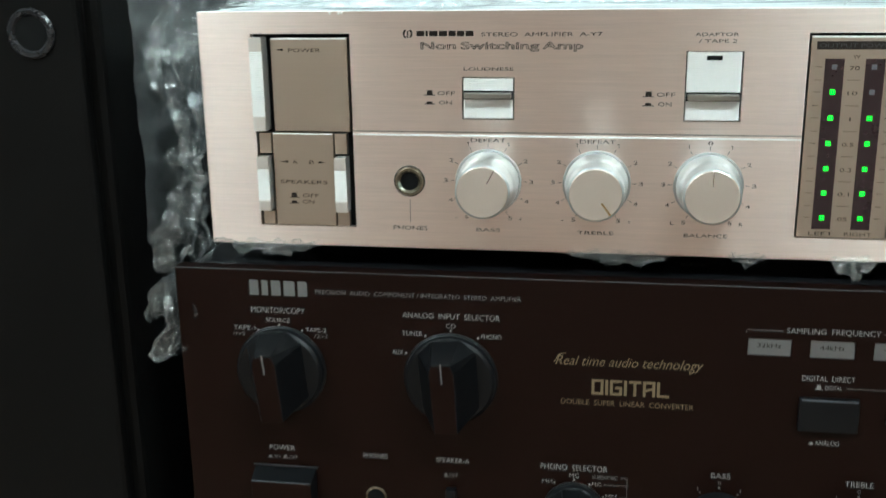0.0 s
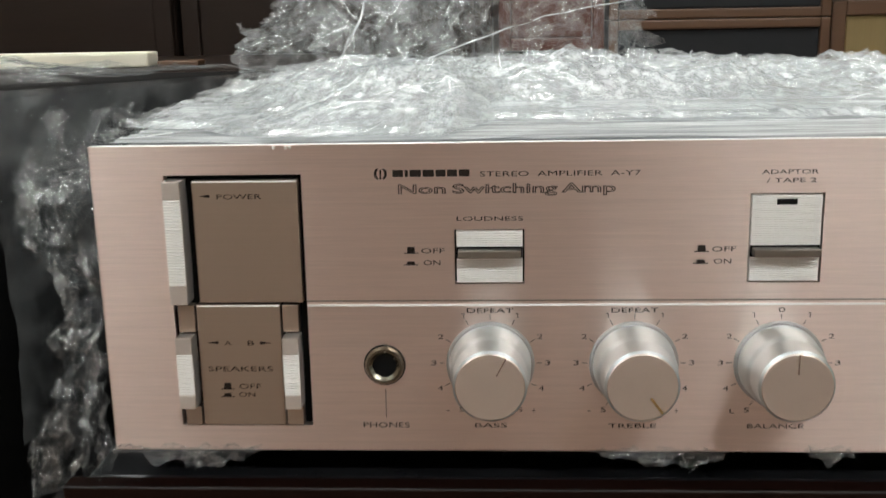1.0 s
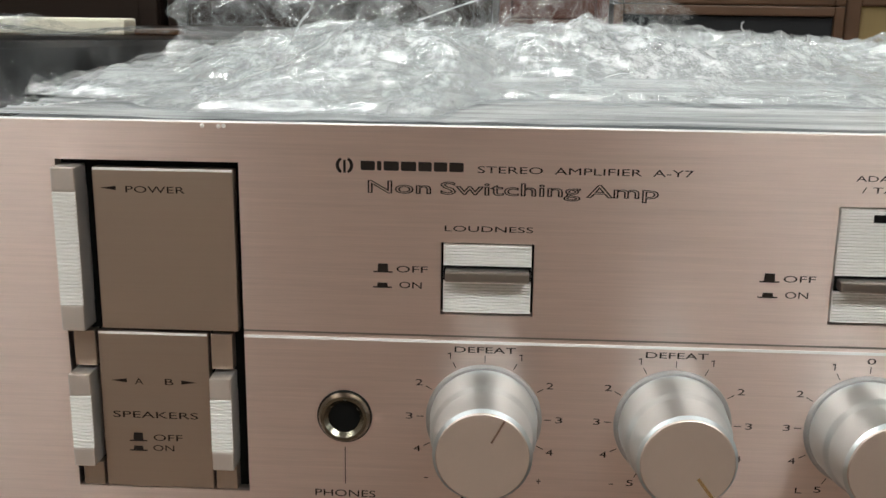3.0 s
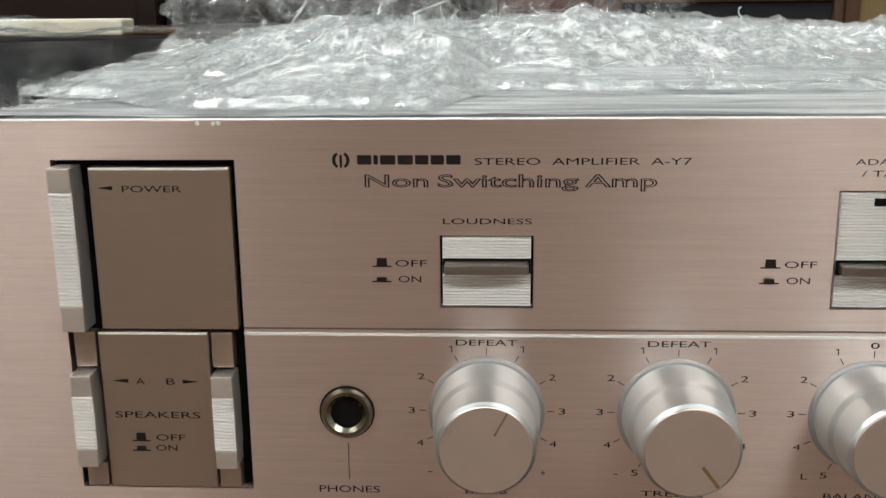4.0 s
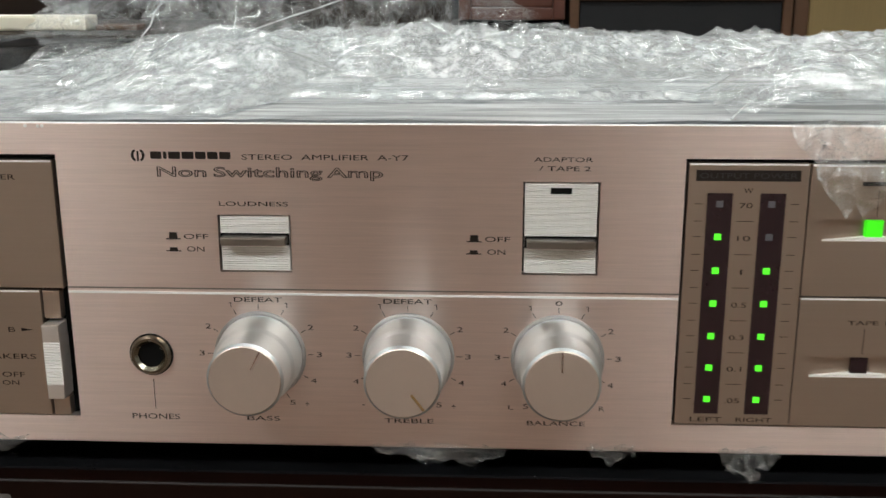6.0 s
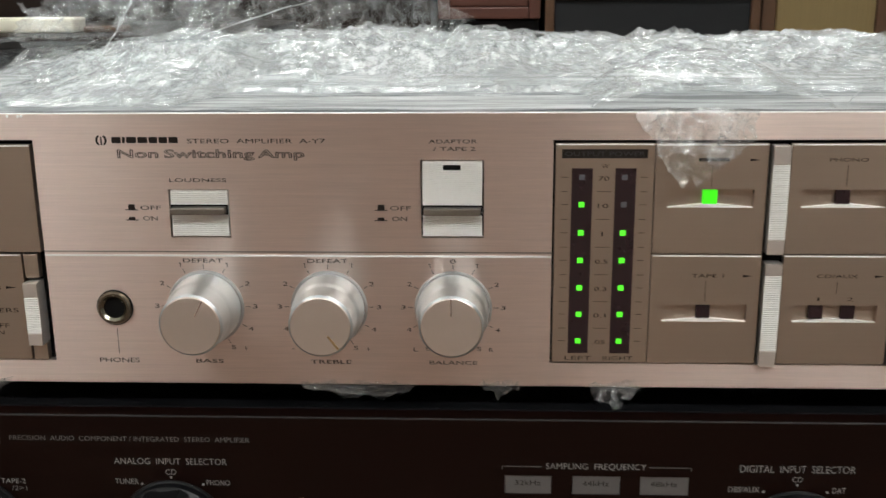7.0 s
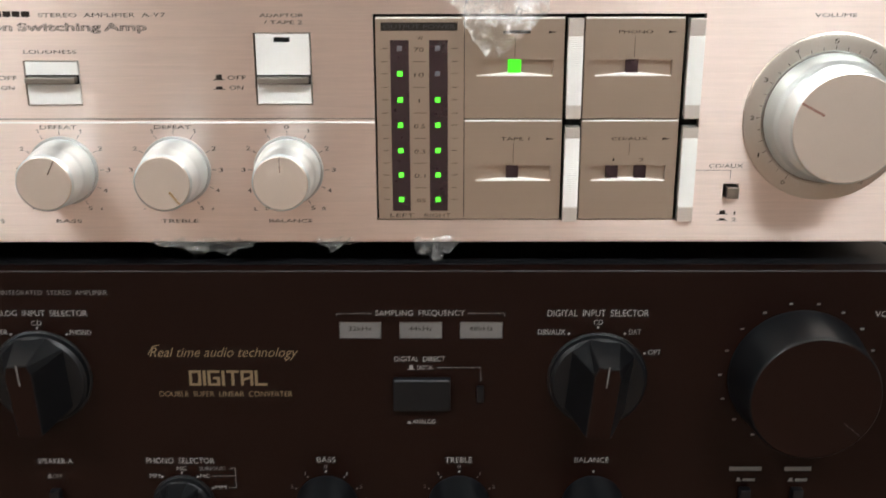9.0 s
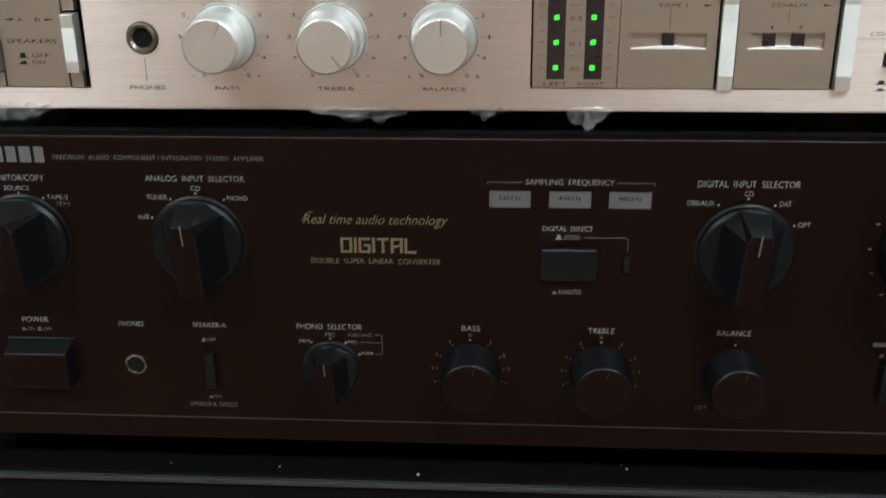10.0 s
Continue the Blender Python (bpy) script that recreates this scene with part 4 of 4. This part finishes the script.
# ---- loudspeakers and furniture behind ----


def speaker(name, x0, x1, y, z0, z1, frame_w, wood, cloth, label, depth=0.3):
    s = thing(name, ((x0 + x1) / 2, y + depth / 2, z0), label, "loudspeaker", "loudspeakers along the wall")
    part("cabinet", box((x0, y + 0.02, z0), (x1, y + depth, z1), 0.003), wood, s)
    part("grille", box((x0 + frame_w, y + 0.006, z0 + frame_w), (x1 - frame_w, y + 0.0195, z1 - frame_w), 0.004), cloth, s)
    for lo, hi in (((x0, y, z0), (x0 + frame_w, y + 0.0198, z1)), ((x1 - frame_w, y, z0), (x1, y + 0.0198, z1)), ((x0 + frame_w, y, z0), (x1 - frame_w, y + 0.0198, z0 + frame_w)), ((x0 + frame_w, y, z1 - frame_w), (x1 - frame_w, y + 0.0198, z1))):
        part("frame_rail", box(lo, hi, 0.003), wood, s)
    return s


speaker("loudspeaker", 0.163, 0.527, 1.85, 0.50, 1.1085, 0.016, M_WALNUT, M_CLOTHD, "walnut loudspeaker with a charcoal grille cloth")
speaker("loudspeaker", 0.163, 0.527, 1.85, 1.1095, 1.72, 0.016, M_WALNUT, M_CLOTHD, "walnut loudspeaker with a charcoal grille, stacked on another")
speaker("loudspeaker", 0.531, 0.748, 1.86, 0.62, 1.134, 0.024, M_WALNUT, M_CLOTHT, "walnut loudspeaker with a tan grille cloth")
speaker("loudspeaker", 0.531, 0.748, 1.86, 1.135, 1.64, 0.024, M_WALNUT, M_CLOTHT, "walnut loudspeaker with a tan grille, stacked on another")
speaker("loudspeaker", -0.02, 0.155, 1.84, 1.062, 1.60, 0.02, M_REDW, M_REDW, "reddish mahogany loudspeaker on a black stand")
speaker("loudspeaker", -1.15, -0.56, 1.80, 0.30, 1.66, 0.03, M_DARKW, M_DARKW, "tall dark wooden loudspeaker with a plain front")
speaker("loudspeaker", -0.55, -0.03, 1.82, 0.30, 1.66, 0.03, M_DARKW, M_DARKW, "tall dark brown wooden cabinet loudspeaker")
speaker("loudspeaker", 0.756, 1.30, 1.86, 0.40, 1.026, 0.02, M_SPK, M_CLOTHD, "black loudspeaker with a dark grille")


def stand(name, x0, x1, y0, y1, z1, m, label):
    s = thing(name, ((x0 + x1) / 2, (y0 + y1) / 2, 0.0), label, "stand")
    part("top_board", box((x0, y0, z1 - 0.03), (x1, y1, z1), 0.003), m, s)
    for x in (x0 + 0.004, x1 - 0.024):
        part("side_board", box((x, y0 + 0.01, 0.0), (x + 0.02, y1 - 0.01, z1 - 0.0305), 0.002), m, s)
    return s


stand("speaker_stand", 0.16, 0.53, 1.87, 2.16, 0.4995, M_DARKW, "dark wooden stand under the walnut loudspeakers")
stand("speaker_stand", 0.533, 0.746, 1.88, 2.17, 0.6195, M_DARKW, "dark wooden stand under the tan loudspeakers")
stand("speaker_stand", -0.02, 0.153, 1.85, 2.13, 1.0615, M_SPK, "black stand under the mahogany loudspeaker")
stand("speaker_stand", -1.14, -0.57, 1.82, 2.10, 0.2995, M_DARKW, "low dark stand under a tall loudspeaker")
stand("speaker_stand", -0.54, -0.04, 1.84, 2.11, 0.2995, M_DARKW, "low dark stand under the brown cabinet")
stand("speaker_stand", 0.76, 1.29, 1.88, 2.15, 0.3995, M_SPK, "low black stand under the black loudspeaker")

# cabinet behind with a cream slab on it
side = thing("sideboard", (-0.55, 1.40, 0.0), "dark brown wooden sideboard between the racks", "sideboard")
part("body", box((-0.95, 1.24, 0.06), (-0.24, 1.58, 1.05), 0.003), M_DARKW, side)
part("top_board", box((-0.97, 1.22, 1.0505), (-0.22, 1.60, 1.073), 0.003), M_DARKW, side)
part("plinth", box((-0.93, 1.26, 0.0), (-0.26, 1.56, 0.0595)), M_GAP, side)
solo("cream_box", joined(box((-0.80, 1.29, 1.0732), (-0.432, 1.33, 1.0905), 0.003)), M_CREAM, (-0.61, 1.385, 1.0732), "flat cream plastic box on the sideboard", "box")
solo("wooden_block", box((-0.425, 1.30, 1.0732), (-0.375, 1.33, 1.080), 0.002), M_WALNUT, (-0.387, 1.345, 1.0732), "small brown wooden block on the sideboard", "block")

# black loudspeaker beside the stack, with a port in its front
tall = thing("loudspeaker", (-0.36, 0.55, 0.0), "black vinyl loudspeaker with a round port, beside the stacked amplifiers", "loudspeaker")
bm = box((-0.545, 0.354, 0.0), (-0.173, 0.735, 1.115), 0.003)
for v in bm.verts:
    if v.co.z > 0.5:
        v.co.z -= 0.045 * (v.co.y - 0.354)
part("cabinet", bm, M_SPK, tall)
part("baffle", box((-0.54, 0.347, 0.02), (-0.178, 0.3536, 1.110), 0.002), M_SPK, tall)
S = Panel(-0.1975, 0.347, 1.0925)
port = part("port_ring", S.lathe(0, 0, [(9.6, 0.0), (9.6, 0.8), (8.8, 1.5), (7.4, 1.3), (6.6, 0.3)], 64), M_EDGE, tall, "worn round port ring", 40)
part("port_hole", S.lathe(0, 0, [(6.8, 0.25), (0, 0.25)], 48), M_GAP, port)

# ---- torn cling film round the silver amplifier ----


def ridged(p, scale, octaves=4):
    """Sharp creases: folded noise over several sizes."""
    total, amp_ = 0.0, 1.0
    q = Vector(p) * scale
    for _ in range(octaves):
        total += amp_ * (1.0 - 2.0 * abs(noise.noise(q)))
        q = q * 2.03 + Vector((7.1, 3.3, 5.7))
        amp_ *= 0.5
    return total


def sheet(nu, nv, place, keep=None):
    """A sheet of film over (s, t) in 0..1, with ragged cuts where keep says no."""
    bm = bmesh.new()
    rows = [[bm.verts.new(place(i / nu, j / nv)) for i in range(nu + 1)] for j in range(nv + 1)]
    for j in range(nv):
        for i in range(nu):
            if keep is None or keep((i + 0.5) / nu, (j + 0.5) / nv):
                bm.faces.new((rows[j][i], rows[j][i + 1], rows[j + 1][i + 1], rows[j + 1][i]))
    loose = [v for v in bm.verts if not v.link_faces]
    bmesh.ops.delete(bm, geom=loose, context="VERTS")
    return bm


def smooth01(a, b, x):
    k = max(0.0, min(1.0, (x - a) / (b - a)))
    return k * k * (3 - 2 * k)


film = thing("cling_film", (0.0775, 0.50, 1.0985), "torn and crumpled clear cling film over the silver amplifier", "film")


def top_smooth(s, t):
    x = -0.131 + 0.417 * s
    y0 = 0.3622 + 0.0055 * max(0.0, 0.35 + noise.noise((x * 16, 2.0, 0.5)) + 0.5 * noise.noise((x * 70, 2.0, 1.5)))
    y = y0 + (0.4425 - y0) * t
    z = 1.0995 + 0.0008 * noise.noise((x * 9, y * 160, 1.0)) + 0.0006 * noise.noise((x * 30, y * 300, 4.0))
    z += 0.0035 * smooth01(0.45, 1.0, t)
    return (x, y, z)


part("stretched_sheet", sheet(160, 50, top_smooth), F_FLAT, film, "film stretched flat with long streaks", 0)


WAVES = [(random.uniform(0.0, math.pi), long, random.random()) for long in (0.034, 0.025, 0.018, 0.013, 0.0095, 0.007, 0.005, 0.004)]


def facets(x, y, seed, fine=1.0):
    """Height of crumpled film: flat facets between straight folds, at many sizes."""
    total = 0.0
    for k, (a, long, ph) in enumerate(WAVES):
        q = fine * (x * math.cos(a + seed) + 0.75 * y * math.sin(a + seed)) / long + ph + 1.2 * noise.noise((fine * x * 0.4 / long, fine * y * 0.4 / long, seed + k))
        total += long * abs(2.0 * (q - math.floor(q)) - 1.0) * max(0.15, 0.75 + 0.9 * noise.noise((x * 38, y * 30, 2.3 * k + seed)))
    return 0.1 * total / fine


def film_front(x):
    """Where the crumpled part begins, nearer the front plate on one side."""
    return 0.4020 - 0.0385 * smooth01(-0.022, -0.036, x) + 0.030 * smooth01(-0.085, -0.125, x) + 0.006 * noise.noise((x * 45, 0.0, 7.0))


def film_height(x, y):
    def hump(cx, wx, cy, wy):
        return math.exp(-((x - cx) / wx) ** 2 - ((y - cy) / wy) ** 2)

    return 0.0058 - 0.0020 * smooth01(0.07, 0.10, x) + 0.0075 * hump(0.010, 0.030, 0.51, 0.06) + 0.006 * hump(-0.055, 0.035, 0.47, 0.06) + 0.004 * hump(0.250, 0.040, 0.46, 0.05) + 0.004 * hump(0.066, 0.014, 0.50, 0.05)


def crumple(layer, lift, rough):
    def f(s, t):
        x = -0.138 + 0.432 * s
        y = film_front(x) + (0.672 - film_front(x)) * t
        side = (0.35 + 0.65 * smooth01(0.0, 0.10, s)) * (0.3 + 0.7 * smooth01(1.0, 0.96, s))
        rise = smooth01(0.0, 0.40, t) * side
        h = lift * smooth01(0.0, 0.03, t) + film_height(x, y) * rise + (facets(x, y, layer) - 0.0040) * rough * (0.30 + 0.70 * rise) * smooth01(0.0, 0.04, t)
        back = smooth01(0.93, 1.0, t)
        return (x + 0.002 * noise.noise((x * 60, y * 60, 9 + layer)), y + 0.003 * noise.noise((x * 60, y * 60, 19 + layer)), 1.1000 + max(0.0003, h) - 0.02 * back)

    return f


part("under_sheet", sheet(90, 50, lambda s, t: (-0.131 + 0.417 * s, 0.40 + 0.26 * t, 1.0993 + 0.0004 * noise.noise((s * 60, t * 40, 2.0)))), F_MILK, film, "milky layers of film lying on the case", 0)
part("crumpled_sheet", sheet(400, 210, crumple(1.0, 0.0005, 1.0)), F_CRUMP, film, "crumpled film in many folds", 30)
part("crumpled_sheet", sheet(300, 160, crumple(2.0, 0.0022, 1.25), lambda s, t: noise.noise((s * 9, t * 6, 3.0)) > -0.2), F_LOOSE, film, "loose upper layer of crumpled film", 30)


def tuft(s, t):
    """The upright torn flap above the case."""
    x = -0.092 + 0.150 * s - 0.03 * t * (0.5 - s)
    y = 0.470 + 0.10 * s + 0.020 * t + 0.012 * ridged((s * 1.2, t * 0.7, 3.3), 2.6, 4)
    z = 1.103 + 0.080 * t * (0.55 + 0.6 * math.sin(math.pi * min(1, s * 1.05)) ** 0.6) + 0.004 * noise.noise((s * 14, t * 8, 1))
    return (x + 0.004 * ridged((s, t, 8.8), 4.0, 3), y + 2.0 * facets(x, z, 4.0) - 0.009, z)


part("upright_flap", sheet(110, 70, tuft, lambda s, t: t < 0.75 + 0.3 * noise.noise((s * 7, 1.0, 1.0)) + 0.1 and s < 0.98 - 0.15 * t + 0.05 * noise.noise((t * 9, 2.0, 5.0))), F_CLEAR, film, "clear upright flap of film", 30)


def tuft_left(s, t):
    x = -0.112 + 0.075 * s + 0.004 * ridged((s, t, 1.7), 5.0, 3)
    y = 0.415 + 0.05 * s + 0.010 * ridged((s * 1.5, t, 5.3), 3.0, 4)
    z = 1.102 + 0.066 * t * (0.5 + 0.5 * s)
    return (x, y + 2.0 * facets(x, z, 7.0) - 0.009, z)


part("upright_flap", sheet(70, 60, tuft_left, lambda s, t: t < 0.9 + 0.25 * noise.noise((s * 6, 4.0, 1.0))), F_CLEAR, film, "clear upright flap of film", 30)


def left_drape(s, t):
    """Film hanging down the left side of the case."""
    wide = 0.030 * (1 - 0.55 * t) * (0.75 + 0.25 * math.sin(9 * t))
    x = -0.1355 - wide * s - 0.012 * t + 0.005 * ridged((s * 0.8, t * 1.2, 2.2), 2.6, 3)
    y = 0.372 - 0.030 * t - 0.01 * s + 0.008 * ridged((s * 1.4, t * 1.4, 7.7), 2.4, 3)
    z = 1.108 - 0.142 * t + 0.003 * noise.noise((s * 8, t * 20, 3))
    return (x + 1.5 * facets(y, z, 2.0, 1.3) - 0.005, y + 2.4 * facets(x, z, 8.0, 1.3) - 0.008, z)


part("side_drape", sheet(70, 220, left_drape, lambda s, t: noise.noise((s * 3.0, t * 7.0, 6.0)) > -0.22 and (t < 0.9 or 0.2 < s < 0.8)), F_DRAPE, film, "crumpled film hanging down the side", 30)


def corner_drape(s, t):
    """Film from the case over to the loudspeaker's upper edge."""
    x = -0.130 - 0.075 * s + 0.004 * ridged((s, t, 4.2), 5.0, 3)
    y = 0.375 + 0.11 * t + 0.008 * ridged((s, t, 9.1), 4.0, 3)
    z = 1.101 + 0.014 * s - 0.030 * math.sin(math.pi * s) * (1 - 0.6 * t) + 1.2 * facets(x, y, 6.0, 1.4) - 0.003
    return (x, y, z)


part("corner_drape", sheet(110, 110, corner_drape), F_DRAPE, film, "thin film bridging to the loudspeaker", 30)


def front_flap(s, t):
    """The small lobe hanging over the meter."""
    half = 0.0185 * (1 - 0.35 * t ** 2)
    mid = 0.1305 - 0.004 * t
    x = mid + (s - 0.5) * 2 * half + 0.0015 * noise.noise((s * 6, t * 6, 2.0))
    y = 0.3500 - 0.004 * math.sin(math.pi * t) - 0.0035 * t - 2.2 * facets(x, 1.1015 - 0.0262 * t, 3.0, 2.0) + 0.0048
    z = 1.1015 - 0.0240 * t + 0.001 * noise.noise((s * 9, t * 5, 8))
    y = min(y, 0.3512)
    return (x, y, z)


part("front_flap", sheet(130, 100, front_flap, lambda s, t: t < 0.94 + 0.22 * noise.noise((s * 8, 0.0, 3.0)) - 3.2 * (s - 0.57) ** 2), F_FLAP, film, "clear lobe of film hanging over the meter", 30)


def arch(s, t):
    x = 0.100 + 0.075 * s
    y = 0.357 + 0.06 * t + 0.003 * ridged((s, t, 2.9), 4.0, 3)
    z = 1.1000 + 0.0150 * math.sin(math.pi * s) * math.sin(math.pi * (0.15 + 0.7 * t)) + 0.8 * facets(x, y, 5.0, 1.5) - 0.001
    return (x, y, z)


part("arched_fold", sheet(100, 80, arch), F_LOOSE, film, "raised clear fold of film", 30)


def strand(points, r, name="film_strand"):
    bm = bmesh.new()
    seg = 6
    rings = []
    for p in points:
        rings.append([bm.verts.new((p[0] + r * math.cos(math.tau * k / seg), p[1], p[2] + r * math.sin(math.tau * k / seg))) for k in range(seg)])
    for a_, b_ in zip(rings, rings[1:]):
        for k in range(seg):
            bm.faces.new((a_[k], a_[(k + 1) % seg], b_[(k + 1) % seg], b_[k]))
    return bm


def curl(p0, p1, bow, n=14, wob=0.001):
    p0, p1, bow = Vector(p0), Vector(p1), Vector(bow)
    return [p0.lerp(p1, k / n) + bow * math.sin(math.pi * k / n) + Vector((noise.noise((k * 0.9, p0.x * 50, 1)), noise.noise((k * 0.9, 5, p0.x * 50)), noise.noise((p0.x * 50, 3, k * 0.9)))) * wob for k in range(n + 1)]


for p0, p1, bow in (
    ((0.0485, 0.455, 1.1185), (0.0575, 0.455, 1.1110), (-0.002, 0, -0.001)),
    ((-0.131, 0.372, 1.100), (-0.060, 0.430, 1.119), (0.01, 0, -0.005)),
    ((-0.080, 0.430, 1.110), (-0.060, 0.440, 1.160), (0.004, 0, 0.0)),
    ((-0.045, 0.450, 1.118), (0.055, 0.520, 1.139), (0, 0, 0.004)),
    ((0.10, 0.36, 1.1005), (0.146, 0.40, 1.109), (0, 0, 0.007)),
    ((0.178, 0.36, 1.101), (0.20, 0.39, 1.106), (0, 0, 0.003)),
):
    part("film_strand", strand(curl(p0, p1, bow), 0.00024), F_CRUMP, film)


# fine white threads as creases, standing in for sparkles on the crumpled film
lines = []
for k in range(64):
    x, y = random.uniform(-0.12, 0.27), random.uniform(0.42, 0.57)
    z = 1.1025 + 0.005 * (y - 0.40) / 0.25 + random.uniform(-0.001, 0.0015)
    a, ln = random.uniform(-1.0, 1.0), random.uniform(0.002, 0.008)
    lines.append(strand(curl((x, y, z), (x + ln * math.cos(a), y + 0.7 * ln * math.sin(a), z + random.uniform(-0.001, 0.003)), (0, random.uniform(-0.001, 0.001), random.uniform(0, 0.001)), 8, 0.0003), random.uniform(0.00006, 0.00016)))
tagged(part("film_sparkle", joined(*lines), F_LINE, film, "fine white creases standing in for sparkles on the film"), kind="stuff")


# bits of torn film lying on the rack in front of the black amplifier
for bx, by, br in ((-0.061, 0.351, 0.0003), (-0.014, 0.350, 0.0004), (0.045, 0.347, 0.0006), (0.132, 0.355, 0.0005), (0.130, 0.358, 0.0003)):
    bm = bmesh.new()
    bmesh.ops.create_icosphere(bm, subdivisions=2, radius=br)
    for v in bm.verts:
        v.co = v.co * (1.0 + 0.5 * noise.noise(v.co * 1500 + Vector((bx * 90, 0, 0))))
        v.co.z = max(0.0, v.co.z * 0.9 + 0.4 * br)
    bmesh.ops.translate(bm, verts=bm.verts, vec=(bx, by, RACK_TOP))
    solo("film_bit", bm, F_LINE, (bx, by, RACK_TOP), "tiny white bit of torn film on the black rack", "film bit", "bits of film on the rack")


def scrap(cx, cy, cz, w, h, d, seed, material=None):
    """A torn bit of film pinched under the case."""
    def f(s, t):
        x = cx + (s - 0.5) * w + 0.002 * noise.noise((s * 5, t * 5, seed))
        y = cy - d * t + 0.0016 * ridged((s * w * 60, t, seed), 1.4, 4) - 1.6 * facets(x, 0.012 * t, seed, 3.0) + 0.002
        z = cz - h * t * (0.6 + 0.4 * math.sin(math.pi * s)) + 0.0012 * ridged((s * w * 70, t, seed + 4), 1.6, 4) + 1.4 * facets(x, 0.012 * t, seed + 2.0, 3.0) - 0.0015
        return (x, min(y, 0.3515), max(z, 1.0028))
    return sheet(max(30, int(w * 2200)), 36, f, lambda s, t: t < 0.55 + 0.45 * math.sin(math.pi * s) + 0.3 * noise.noise((s * 9, 1.0, seed)))


for cx, w, h, d, seed in ((0.026, 0.036, 0.005, 0.003, 1.5), (0.072, 0.012, 0.0045, 0.003, 2.5), (0.109, 0.016, 0.008, 0.005, 3.5), (-0.112, 0.044, 0.005, 0.003, 4.5)):
    part("film_scrap", scrap(cx, 0.3508, 1.0104, w, 0.85 * h, d, seed), F_SCRAP, film, "torn bit of film under the case", 30)

# film round the loudspeaker's side
hz = thing("cling_film", (-0.172, 0.55, 0.70), "hazy cling film stretched over the side of the black loudspeaker", "film")


def haze(s, t):
    y = 0.37 + 0.36 * s
    z = 1.1145 - 0.045 * (y - 0.354) - 0.11 * t
    return (-0.1715 + 0.002 * max(0, ridged((s, t, 5.9), 3.0, 4)) + 0.001, y, z)


part("film_sheet", sheet(60, 60, haze), F_SIDE, hz, "", 0)


def haze_top(s, t):
    x, y = -0.171 - 0.15 * t, 0.352 + 0.38 * s
    return (x, y, 1.1158 - 0.045 * (y - 0.354) + (0.003 + 0.006 * smooth01(0.5, 0.1, s)) * max(0.0, ridged((s, t, 3.1), 4.0, 4)))


part("film_sheet", sheet(80, 50, haze_top), F_DRAPE, hz, "", 0)
